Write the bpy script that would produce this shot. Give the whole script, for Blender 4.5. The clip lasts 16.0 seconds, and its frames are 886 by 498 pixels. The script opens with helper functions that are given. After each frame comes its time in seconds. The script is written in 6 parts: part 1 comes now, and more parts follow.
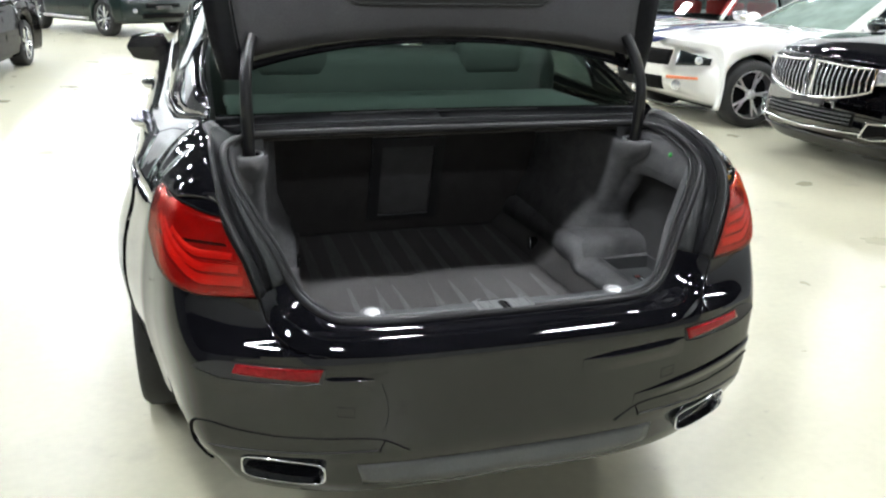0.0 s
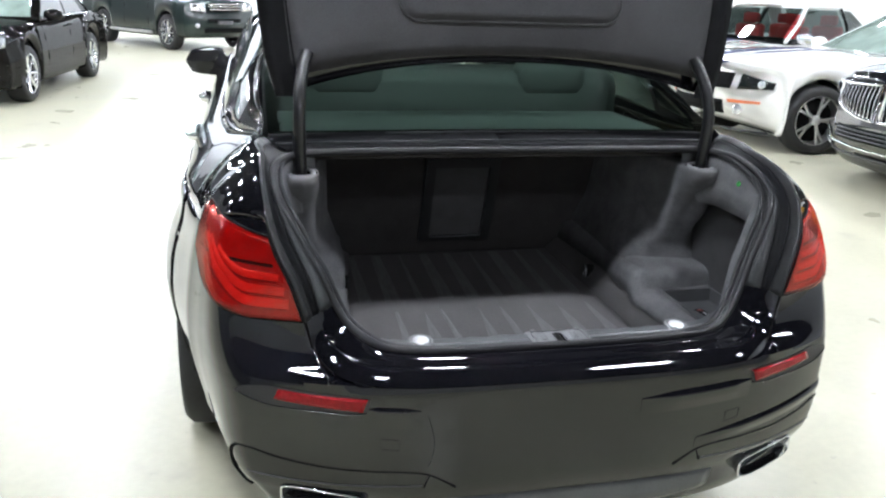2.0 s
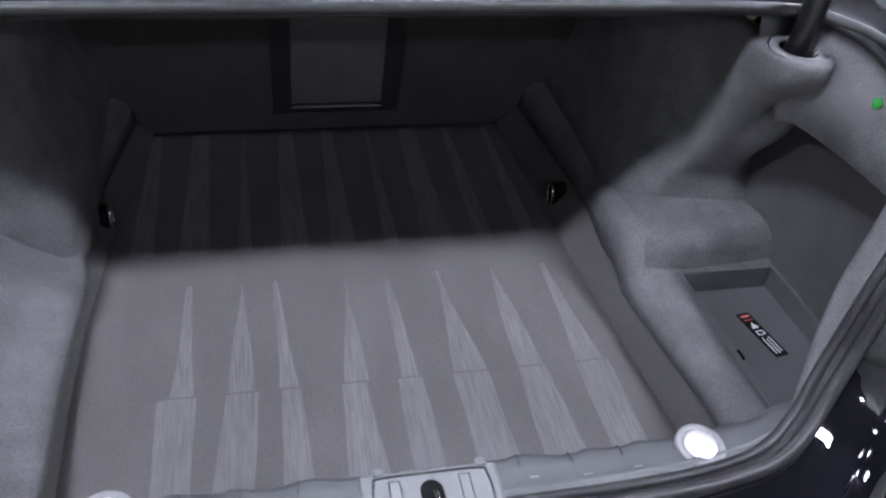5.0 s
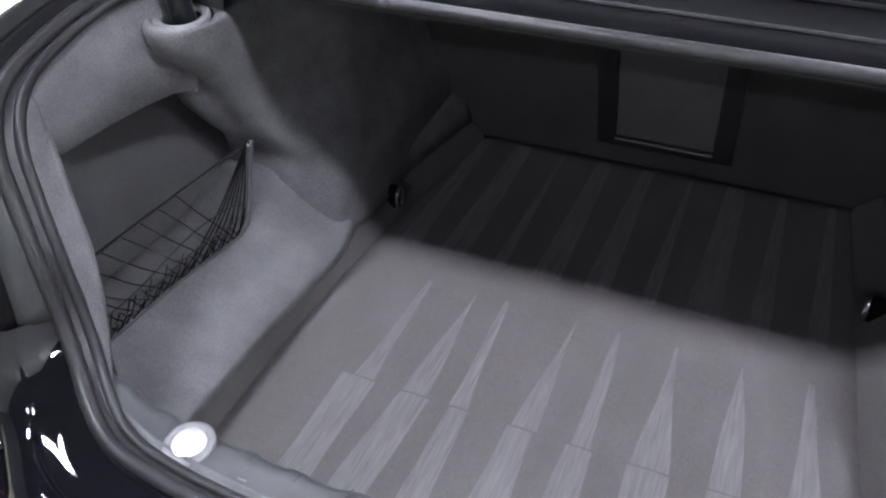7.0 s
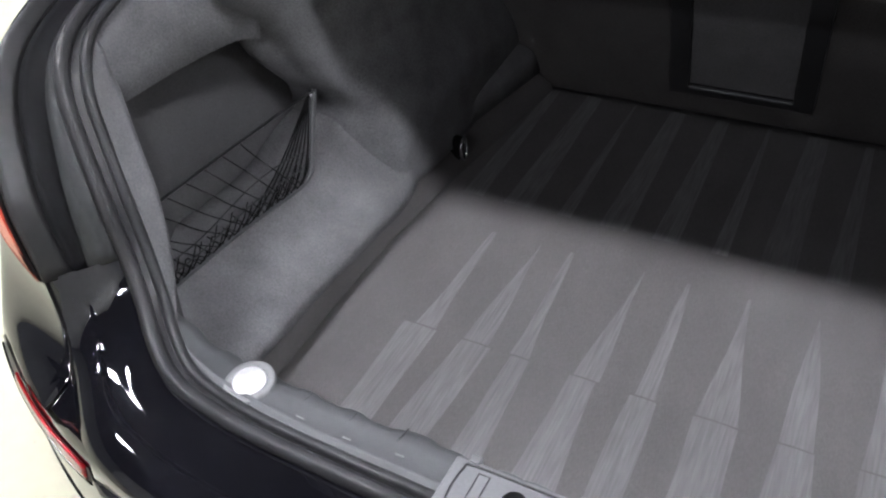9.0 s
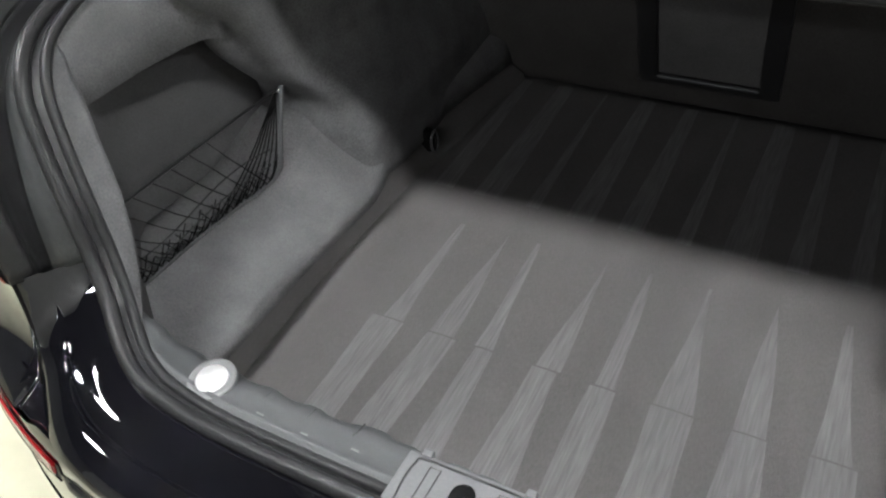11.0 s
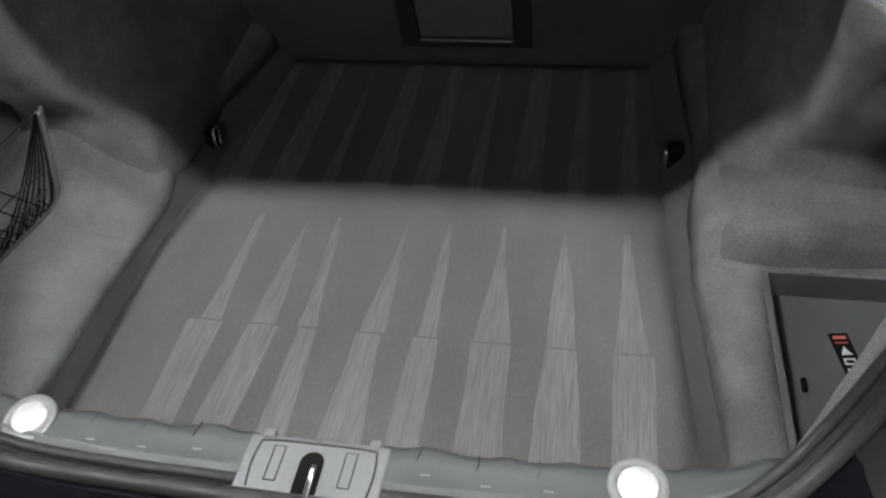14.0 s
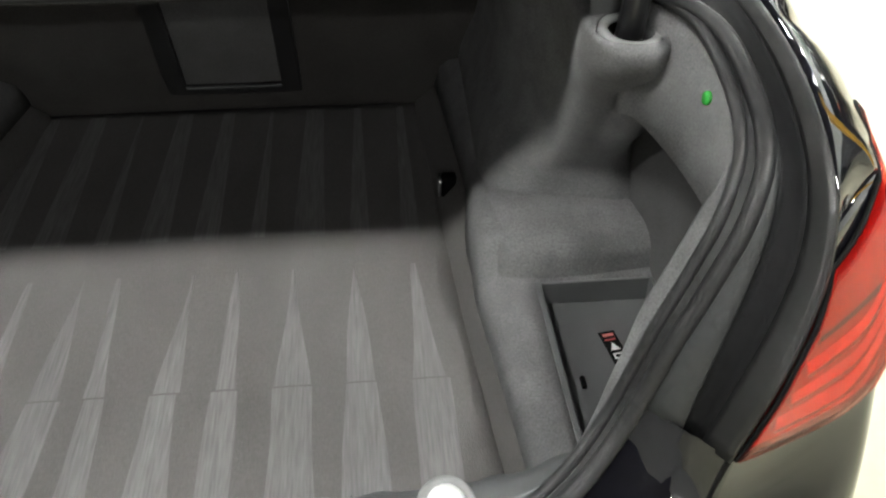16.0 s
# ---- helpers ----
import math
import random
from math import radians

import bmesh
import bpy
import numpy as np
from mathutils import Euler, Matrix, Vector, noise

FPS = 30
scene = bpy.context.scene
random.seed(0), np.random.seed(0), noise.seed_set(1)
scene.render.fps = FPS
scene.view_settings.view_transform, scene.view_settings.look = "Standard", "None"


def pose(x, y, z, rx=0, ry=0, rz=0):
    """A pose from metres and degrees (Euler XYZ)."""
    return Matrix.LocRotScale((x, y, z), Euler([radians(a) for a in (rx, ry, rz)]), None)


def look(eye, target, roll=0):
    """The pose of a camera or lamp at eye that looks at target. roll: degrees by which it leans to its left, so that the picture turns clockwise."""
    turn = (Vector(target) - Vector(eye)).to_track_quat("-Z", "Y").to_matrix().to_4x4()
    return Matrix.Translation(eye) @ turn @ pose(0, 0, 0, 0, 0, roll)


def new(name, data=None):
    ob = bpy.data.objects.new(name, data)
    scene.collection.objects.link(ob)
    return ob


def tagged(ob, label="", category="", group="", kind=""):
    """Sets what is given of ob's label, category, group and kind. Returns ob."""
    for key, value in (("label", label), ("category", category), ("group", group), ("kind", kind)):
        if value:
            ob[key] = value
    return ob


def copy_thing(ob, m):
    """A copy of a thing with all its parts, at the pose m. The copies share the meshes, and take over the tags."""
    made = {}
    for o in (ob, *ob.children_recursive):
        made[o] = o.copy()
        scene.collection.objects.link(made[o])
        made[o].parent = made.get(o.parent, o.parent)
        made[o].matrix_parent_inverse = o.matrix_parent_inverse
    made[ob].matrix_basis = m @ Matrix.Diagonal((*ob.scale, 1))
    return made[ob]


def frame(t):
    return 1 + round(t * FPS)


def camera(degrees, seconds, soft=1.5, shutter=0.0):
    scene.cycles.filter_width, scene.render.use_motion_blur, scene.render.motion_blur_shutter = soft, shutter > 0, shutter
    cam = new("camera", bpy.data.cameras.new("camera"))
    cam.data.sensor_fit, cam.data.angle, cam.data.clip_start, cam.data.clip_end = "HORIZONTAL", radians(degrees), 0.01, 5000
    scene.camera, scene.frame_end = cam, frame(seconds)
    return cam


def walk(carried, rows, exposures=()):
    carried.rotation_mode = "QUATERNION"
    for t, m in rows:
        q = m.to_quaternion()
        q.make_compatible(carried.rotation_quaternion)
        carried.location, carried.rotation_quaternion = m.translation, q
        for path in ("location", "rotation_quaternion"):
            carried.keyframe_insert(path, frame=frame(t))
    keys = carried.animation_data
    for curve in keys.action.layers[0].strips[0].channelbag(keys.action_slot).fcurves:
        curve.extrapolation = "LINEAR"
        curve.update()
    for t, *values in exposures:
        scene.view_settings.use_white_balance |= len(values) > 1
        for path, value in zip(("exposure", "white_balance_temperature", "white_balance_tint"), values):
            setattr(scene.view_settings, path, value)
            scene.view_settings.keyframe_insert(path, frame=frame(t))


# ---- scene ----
cam = camera(57.0, 16.0, 2.3)
PATH = [
    (0, (-0.715, -1.696, 1.471), (-0.157, 0.115, 0.829), 1.3),
    (0.5, (-0.716, -1.689, 1.482), (-0.18, 0.142, 0.885), 1.5),
    (1, (-0.72, -1.67, 1.482), (-0.219, 0.185, 0.928), 1.7),
    (1.5, (-0.713, -1.653, 1.474), (-0.268, 0.222, 0.94), 1.7),
    (2, (-0.703, -1.611, 1.465), (-0.258, 0.243, 0.861), 2.0),
    (2.5, (-0.707, -1.467, 1.47), (-0.05, 0.303, 0.808), 4.2),
    (3, (-0.651, -1.296, 1.457), (0.198, 0.366, 0.739), 4.6),
    (3.5, (-0.456, -1.056, 1.433), (0.299, 0.609, 0.622), 2.9),
    (4, (-0.35, -0.822, 1.43), (0.311, 0.814, 0.489), 4.6),
    (4.5, (-0.2734, -0.6215, 1.4029), (0.4488, 0.8832, 0.3010), 7.43),
    (5, (-0.1427, -0.4304, 1.4054), (0.2544, 1.1365, 0.2277), 4.87),
    (5.2, (-0.0816, -0.3648, 1.4289), (0.0877, 1.2280, 0.2313), 3.31),
    (7.3, (0.1882, -0.3168, 1.3591), (-0.5552, 1.1425, 0.2113), -1.56),
    (7.5, (0.1929, -0.3127, 1.3450), (-0.5990, 1.1177, 0.1931), -2.76),
    (8, (0.2068, -0.3137, 1.3395), (-0.5741, 1.0903, 0.1483), -3.77),
    (8.5, (0.2036, -0.3240, 1.3389), (-0.5819, 1.0670, 0.1355), -3.67),
    (8.7, (0.1965, -0.3232, 1.3407), (-0.6023, 1.0563, 0.1329), -3.70),
    (10.8, (0.2481, -0.2984, 1.3747), (-0.5628, 1.0316, 0.1204), -4.51),
    (11, (0.2468, -0.2990, 1.3717), (-0.5442, 1.0432, 0.1176), -4.65),
    (11.5, (0.2582, -0.2915, 1.3716), (-0.5040, 1.0613, 0.1110), -6.07),
    (12, (0.2628, -0.2882, 1.3640), (-0.4504, 1.0817, 0.0932), -6.19),
    (12.5, (0.2788, -0.2839, 1.3639), (-0.3821, 1.0994, 0.0795), -5.91),
    (13, (0.2814, -0.2929, 1.3668), (-0.3040, 1.1154, 0.0730), -5.95),
    (13.5, (0.2715, -0.3095, 1.3733), (-0.2139, 1.1235, 0.0653), -5.68),
    (14, (0.2729, -0.3351, 1.3800), (-0.0840, 1.1302, 0.0664), -5.41),
    (14.5, (0.2766, -0.3529, 1.3831), (0.0641, 1.1439, 0.0736), -4.59),
    (15, (0.2896, -0.3657, 1.3864), (0.2188, 1.1523, 0.0861), -4.00),
    (15.5, (0.2942, -0.3636, 1.3912), (0.3580, 1.1612, 0.0985), -2.13),
    (16, (0.2828, -0.3500, 1.3991), (0.4252, 1.1914, 0.1326), 0.39),
]
EXPOSURES = [(0, 0.36, 5900, 10), (1, 0.40, 5750, 12), (2.5, 0.52, 5650, 13), (3.5, 0.56, 5650, 15), (5, 0.88, 5500, 21), (7.5, 1.05, 5700, 20), (8.7, 0.95, 5800, 18), (10.8, 0.80, 6100, 11), (14.5, 0.79, 6150, 8), (16, 0.95, 6350, 8)]
walk(cam, [(t, look(eye, target, roll)) for t, eye, target, roll in PATH], EXPOSURES)

# ---- light ----
world = bpy.data.worlds.new("world")
scene.world = world
world.use_nodes = True
world.node_tree.nodes["Background"].inputs["Color"].default_value = (0.9, 0.95, 1.0, 1)
world.node_tree.nodes["Background"].inputs["Strength"].default_value = 0.05


# ---- materials ----
def mat(name, base, rough=0.5, metal=0.0, coat=0.0, noise_scale=0.0, vary=0.15, bump=0.0, bump_scale=0.0, big_scale=0.0, big_vary=0.0, spec=0.5, sheen=0.0, rough_vary=0.0, transmission=0.0, emit=None, emit_strength=0.0, stretch=(1, 1, 1), coat_ior=1.5):
    m = bpy.data.materials.new(name)
    m.use_nodes = True
    nt = m.node_tree
    b = nt.nodes["Principled BSDF"]
    b.inputs["Base Color"].default_value = (*base, 1)
    b.inputs["Roughness"].default_value = rough
    b.inputs["Metallic"].default_value = metal
    b.inputs["Coat Weight"].default_value = coat
    b.inputs["Coat Roughness"].default_value = 0.03
    b.inputs["Coat IOR"].default_value = coat_ior
    b.inputs["Specular IOR Level"].default_value = spec
    b.inputs["Sheen Weight"].default_value = sheen
    b.inputs["Transmission Weight"].default_value = transmission
    if emit:
        b.inputs["Emission Color"].default_value = (*emit, 1)
        b.inputs["Emission Strength"].default_value = emit_strength
    tc = nt.nodes.new("ShaderNodeTexCoord")

    def noise_tex(scale, detail=4.0):
        n = nt.nodes.new("ShaderNodeTexNoise")
        n.inputs["Scale"].default_value = scale
        n.inputs["Detail"].default_value = detail
        if stretch == (1, 1, 1):
            nt.links.new(tc.outputs["Object"], n.inputs["Vector"])
        else:
            grain = nt.nodes.new("ShaderNodeVectorMath")
            grain.operation = "MULTIPLY"
            grain.inputs[1].default_value = stretch
            nt.links.new(tc.outputs["Object"], grain.inputs[0])
            nt.links.new(grain.outputs["Vector"], n.inputs["Vector"])
        return n.outputs["Fac"]

    color = None
    for scale, amount in ((noise_scale, vary), (big_scale, big_vary)):
        if scale and amount:
            ramp = nt.nodes.new("ShaderNodeMapRange")
            ramp.inputs["From Min"].default_value, ramp.inputs["From Max"].default_value = 0.3, 0.7
            ramp.inputs["To Min"].default_value, ramp.inputs["To Max"].default_value = 1 - amount, 1 + amount
            nt.links.new(noise_tex(scale), ramp.inputs["Value"])
            mul = nt.nodes.new("ShaderNodeVectorMath")
            mul.operation = "SCALE"
            if color is None:
                mul.inputs[0].default_value = base
            else:
                nt.links.new(color, mul.inputs[0])
            nt.links.new(ramp.outputs["Result"], mul.inputs["Scale"])
            color = mul.outputs["Vector"]
    if color is not None:
        nt.links.new(color, b.inputs["Base Color"])
    if bump:
        bn = nt.nodes.new("ShaderNodeBump")
        bn.inputs["Strength"].default_value = bump
        bn.inputs["Distance"].default_value = 0.002
        nt.links.new(noise_tex(bump_scale or noise_scale, 3.0), bn.inputs["Height"])
        nt.links.new(bn.outputs["Normal"], b.inputs["Normal"])
    if rough_vary:
        rr = nt.nodes.new("ShaderNodeMapRange")
        rr.inputs["To Min"].default_value, rr.inputs["To Max"].default_value = max(0.0, rough - rough_vary), rough + rough_vary
        nt.links.new(noise_tex(big_scale or noise_scale), rr.inputs["Value"])
        nt.links.new(rr.outputs["Result"], b.inputs["Roughness"])
    return m


def tinted_glass(name, tint, rough=0.0, gloss=(1, 1, 1)):
    """A thin tinted pane: it lets part of the light through straight and mirrors the rest by its angle."""
    m = bpy.data.materials.new(name)
    m.use_nodes = True
    nt = m.node_tree
    nt.nodes.clear()
    out = nt.nodes.new("ShaderNodeOutputMaterial")
    mix = nt.nodes.new("ShaderNodeMixShader")
    tr = nt.nodes.new("ShaderNodeBsdfTransparent")
    tr.inputs["Color"].default_value = (*tint, 1)
    gl = nt.nodes.new("ShaderNodeBsdfGlossy")
    gl.inputs["Roughness"].default_value = rough
    gl.inputs["Color"].default_value = (*gloss, 1)
    facing = nt.nodes.new("ShaderNodeLayerWeight")
    power = nt.nodes.new("ShaderNodeMath")
    power.operation = "POWER"
    power.inputs[1].default_value = 5.0
    fr = nt.nodes.new("ShaderNodeMath")
    fr.operation = "MULTIPLY_ADD"
    fr.inputs[1].default_value, fr.inputs[2].default_value = 0.92, 0.07
    nt.links.new(facing.outputs["Facing"], power.inputs[0])
    nt.links.new(power.outputs["Value"], fr.inputs[0])
    nt.links.new(fr.outputs["Value"], mix.inputs["Fac"])
    nt.links.new(tr.outputs["BSDF"], mix.inputs[1])
    nt.links.new(gl.outputs["BSDF"], mix.inputs[2])
    nt.links.new(mix.outputs["Shader"], out.inputs["Surface"])
    return m


PAINT = mat("black_paint", (0.0035, 0.0035, 0.005), rough=0.4, coat=1.0, coat_ior=1.55, noise_scale=900, vary=0.15, spec=0.0)
PAINT_WHITE = mat("white_paint", (0.82, 0.82, 0.80), rough=0.2, coat=1.0, noise_scale=5, vary=0.02)
PAINT_GREEN = mat("dark_green_paint", (0.004, 0.011, 0.010), rough=0.3, coat=0.7, spec=0.2, noise_scale=700, vary=0.15)
WALL_GREY = mat("grey_wall", (0.36, 0.36, 0.355), rough=0.85, noise_scale=40, vary=0.03, big_scale=0.7, big_vary=0.05)
PLASTIC = mat("black_plastic", (0.012, 0.012, 0.013), rough=0.45, noise_scale=300, vary=0.2, bump=0.1, bump_scale=500)
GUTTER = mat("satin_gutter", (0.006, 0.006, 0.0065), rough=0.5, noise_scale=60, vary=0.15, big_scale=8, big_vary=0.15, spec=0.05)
# Paler copies of the gutter satin: light on lip and fold put into colour.
GUTTER_LIP_LIT = mat("lit_gutter_lip", (0.024, 0.025, 0.026), rough=0.5, noise_scale=80, vary=0.12, big_scale=9, big_vary=0.12, spec=0.2)
GUTTER_FOLD_LIT = mat("lit_gutter_fold", (0.013, 0.013, 0.0135), rough=0.42, noise_scale=70, vary=0.15, big_scale=9, big_vary=0.15, spec=0.25)
RUBBER = mat("seal_rubber", (0.016, 0.016, 0.017), rough=0.42, spec=0.22, noise_scale=120, vary=0.2)
TRIM_GREY = mat("grey_sill_plastic", (0.062, 0.064, 0.067), rough=0.5, noise_scale=500, vary=0.10, bump=0.15, bump_scale=900, big_scale=12, big_vary=0.08)
COWL = mat("matt_black_cowl", (0.0035, 0.0035, 0.004), rough=0.7, noise_scale=200, vary=0.2, spec=0.02)
SATIN = mat("satin_grey_trim", (0.060, 0.062, 0.066), rough=0.32, noise_scale=200, vary=0.12, big_scale=10, big_vary=0.1)
LEATHER = mat("grey_leather", (0.15, 0.15, 0.147), rough=0.6, noise_scale=60, vary=0.06, bump=0.1, bump_scale=600)
ARM_BLACK = mat("black_enamel", (0.008, 0.008, 0.009), rough=0.28, spec=0.4, noise_scale=200, vary=0.1)
SHELF = mat("grey_shelf_cloth", (0.30, 0.31, 0.30), rough=0.9, noise_scale=400, vary=0.15, bump=0.2, bump_scale=500)
TRAY_GREY = mat("dark_grey_tray", (0.082, 0.084, 0.087), rough=0.5, noise_scale=500, vary=0.10, bump=0.15, bump_scale=900, big_scale=12, big_vary=0.08)
CARPET = mat("trunk_carpet", (0.1150, 0.1140, 0.1175), rough=0.95, noise_scale=380, vary=0.26, bump=0.3, bump_scale=500, big_scale=19, big_vary=0.20, sheen=0.03, spec=0.1)
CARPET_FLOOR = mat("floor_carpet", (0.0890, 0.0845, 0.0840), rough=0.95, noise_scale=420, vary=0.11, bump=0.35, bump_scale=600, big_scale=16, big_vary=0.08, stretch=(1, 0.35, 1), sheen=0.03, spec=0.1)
CARPET_NAP = mat("brushed_carpet", (0.1270, 0.1240, 0.1250), rough=0.95, noise_scale=300, vary=0.20, bump=0.4, bump_scale=420, big_scale=60, big_vary=0.08, stretch=(1, 0.035, 1), sheen=0.03, spec=0.1)
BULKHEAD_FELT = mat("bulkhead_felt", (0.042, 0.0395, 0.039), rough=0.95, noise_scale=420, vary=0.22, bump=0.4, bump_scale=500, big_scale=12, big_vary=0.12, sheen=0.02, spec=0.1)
LINER = mat("lid_liner", (0.0425, 0.0415, 0.0440), rough=0.9, noise_scale=500, vary=0.25, bump=0.4, bump_scale=700, big_scale=6, big_vary=0.12, spec=0.1)
RED_LENS = mat("red_lens", (0.22, 0.008, 0.007), rough=0.15, coat=0.15, spec=0.25, noise_scale=40, vary=0.15)
DARK_RED = mat("dark_red_lens", (0.13, 0.005, 0.004), rough=0.2, coat=0.2, noise_scale=40, vary=0.2)
PAINT_DULL = mat("dull_black_paint", (0.006, 0.0055, 0.005), rough=0.35, coat=0.35, spec=0.0, noise_scale=9, vary=0.25)
RED_REFLECTOR = mat("red_reflector", (0.17, 0.004, 0.006), rough=0.2, coat=0.1, spec=0.2, noise_scale=120, vary=0.2)
RED_BAR = mat("bright_red_bar", (0.46, 0.036, 0.022), rough=0.2, coat=0.2, noise_scale=60, vary=0.1)
CHROME = mat("chrome", (0.75, 0.76, 0.78), rough=0.08, metal=1.0, noise_scale=60, vary=0.05)
STEEL = mat("brushed_steel", (0.70, 0.70, 0.72), rough=0.28, metal=1.0, noise_scale=200, vary=0.06)
RIM = mat("alloy_rim", (0.62, 0.63, 0.65), rough=0.25, metal=1.0, noise_scale=80, vary=0.05)
TYRE = mat("tyre_rubber", (0.012, 0.012, 0.012), rough=0.75, noise_scale=90, vary=0.2, bump=0.3, bump_scale=150)
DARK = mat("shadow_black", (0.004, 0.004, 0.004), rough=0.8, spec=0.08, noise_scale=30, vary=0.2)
YELLOW = mat("yellow_paint", (0.72, 0.40, 0.025), rough=0.35, noise_scale=25, vary=0.06, big_scale=4, big_vary=0.08, bump=0.15, bump_scale=60)
WALL_DARK = mat("dark_wall", (0.12, 0.122, 0.125), rough=0.8, noise_scale=60, vary=0.02, big_scale=0.8, big_vary=0.03)
WALL = mat("white_wall", (0.80, 0.82, 0.84), rough=0.8, noise_scale=60, vary=0.02, big_scale=0.8, big_vary=0.03)
FLOOR = mat("polished_concrete", (0.515, 0.50, 0.375), rough=0.30, noise_scale=26, vary=0.035, big_scale=1.7, big_vary=0.07, rough_vary=0.08, spec=0.3)
nt = FLOOR.node_tree
bsdf = nt.nodes["Principled BSDF"]
plain = bsdf.inputs["Base Color"].links[0].from_socket
coord = nt.nodes.new("ShaderNodeTexCoord")
for scale, low, high in ((2.3, 0.64, 0.72), (14.0, 0.70, 0.74)):
    spots = nt.nodes.new("ShaderNodeTexNoise")
    spots.inputs["Scale"].default_value, spots.inputs["Detail"].default_value = scale, 8.0
    nt.links.new(coord.outputs["Object"], spots.inputs["Vector"])
    cut = nt.nodes.new("ShaderNodeMapRange")
    cut.inputs["From Min"].default_value, cut.inputs["From Max"].default_value = low, high
    cut.inputs["To Max"].default_value = 0.22
    nt.links.new(spots.outputs["Fac"], cut.inputs["Value"])
    stain = nt.nodes.new("ShaderNodeMix")
    stain.data_type = "RGBA"
    stain.inputs["B"].default_value = (0.20, 0.19, 0.17, 1)
    nt.links.new(cut.outputs["Result"], stain.inputs["Factor"])
    nt.links.new(plain, stain.inputs["A"])
    plain = stain.outputs["Result"]
nt.links.new(plain, bsdf.inputs["Base Color"])
CEIL = mat("dark_ceiling", (0.010, 0.010, 0.010), rough=0.9, noise_scale=20, vary=0.04)
TUBE = mat("fluorescent_tube", (0.9, 0.9, 0.9), rough=0.4, emit=(1.0, 0.98, 0.92), emit_strength=275.0)
HOUSING = mat("white_housing", (0.8, 0.8, 0.8), rough=0.4, noise_scale=40, vary=0.03)
GLASS_CAR = tinted_glass("rear_glass", (0.41, 0.51, 0.46))
GLASS_SIDE = tinted_glass("side_glass", (0.11, 0.13, 0.125))
GLASS_RED = tinted_glass("red_cover", (0.95, 0.26, 0.20), 0.16, (0.8, 0.5, 0.45))
GLASS_FRONT = tinted_glass("windshield_glass", (0.10, 0.13, 0.12))
GLASS_CLEAR = tinted_glass("clear_cabin_glass", (0.20, 0.23, 0.22))
GLASS_DARK = mat("dark_window", (0.006, 0.008, 0.008), rough=0.03, spec=0.45, noise_scale=3, vary=0.1)
GLASS_PALE = mat("pale_windshield", (0.26, 0.33, 0.29), rough=0.03, coat=1.0, noise_scale=3, vary=0.3)
STUD = mat("polished_stud", (0.85, 0.85, 0.86), rough=0.5, metal=0.6, noise_scale=160, vary=0.05)
COLLAR = mat("pale_grey_plastic", (0.185, 0.185, 0.190), rough=0.45, spec=0.2, noise_scale=300, vary=0.06, bump=0.1, bump_scale=600)
PLATE_GREY = mat("latch_plate_plastic", (0.1380, 0.1392, 0.1440), rough=0.45, spec=0.25, noise_scale=300, vary=0.06, bump=0.1, bump_scale=600)
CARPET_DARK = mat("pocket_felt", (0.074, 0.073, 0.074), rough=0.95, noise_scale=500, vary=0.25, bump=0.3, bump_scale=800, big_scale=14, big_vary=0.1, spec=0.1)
RED_PALE = mat("pale_red_print", (0.55, 0.14, 0.12), rough=0.5, noise_scale=200, vary=0.1)
RED_MARK = mat("red_print", (0.30, 0.035, 0.035), rough=0.5, noise_scale=200, vary=0.2)
LAMP_CLEAR = mat("clear_headlamp", (0.55, 0.57, 0.60), rough=0.08, metal=0.7, coat=1.0, noise_scale=45, vary=0.4)
AMBER = mat("amber_lens", (0.62, 0.17, 0.07), rough=0.1, coat=1.0, noise_scale=60, vary=0.1)
GREEN_TAG = mat("green_sticker", (0.03, 0.30, 0.04), rough=0.5, noise_scale=90, vary=0.1)
RED_CLOTH = mat("red_leather", (0.55, 0.02, 0.02), rough=0.5, noise_scale=40, vary=0.15)
PAPER = mat("white_label", (0.75, 0.76, 0.78), rough=0.5, noise_scale=90, vary=0.03)
BLUE = mat("navy_paint", (0.010, 0.013, 0.055), rough=0.55, spec=0.12, noise_scale=30, vary=0.1)


# ---- mesh helpers ----
def part(name, bm, material, parent=None, label="", smooth=True):
    me = bpy.data.meshes.new(name)
    bm.to_mesh(me)
    bm.free()
    me.materials.append(material)
    if smooth:
        me.polygons.foreach_set("use_smooth", [True] * len(me.polygons))
    ob = new(name, me)
    ob.parent = parent
    if label:
        ob["label"] = label
    return ob


def grid(rows, bm=None, closed=False):
    bm = bm or bmesh.new()
    vs = [[bm.verts.new(p) for p in r] for r in rows]
    for a, b in zip(vs[:-1], vs[1:]):
        n = len(a)
        for j in range(n if closed else n - 1):
            k = (j + 1) % n
            try:
                bm.faces.new((a[j], a[k], b[k], b[j]))
            except ValueError:
                pass
    return bm


def catmull(pts, n=6):
    pts = [Vector(p) for p in pts]
    out = []
    for i in range(len(pts) - 1):
        p0, p1, p2, p3 = pts[max(i - 1, 0)], pts[i], pts[i + 1], pts[min(i + 2, len(pts) - 1)]
        for k in range(n):
            t = k / n
            out.append(0.5 * ((2 * p1) + (p2 - p0) * t + (2 * p0 - 5 * p1 + 4 * p2 - p3) * t * t + (3 * p1 - p0 - 3 * p2 + p3) * t ** 3))
    out.append(pts[-1])
    return out


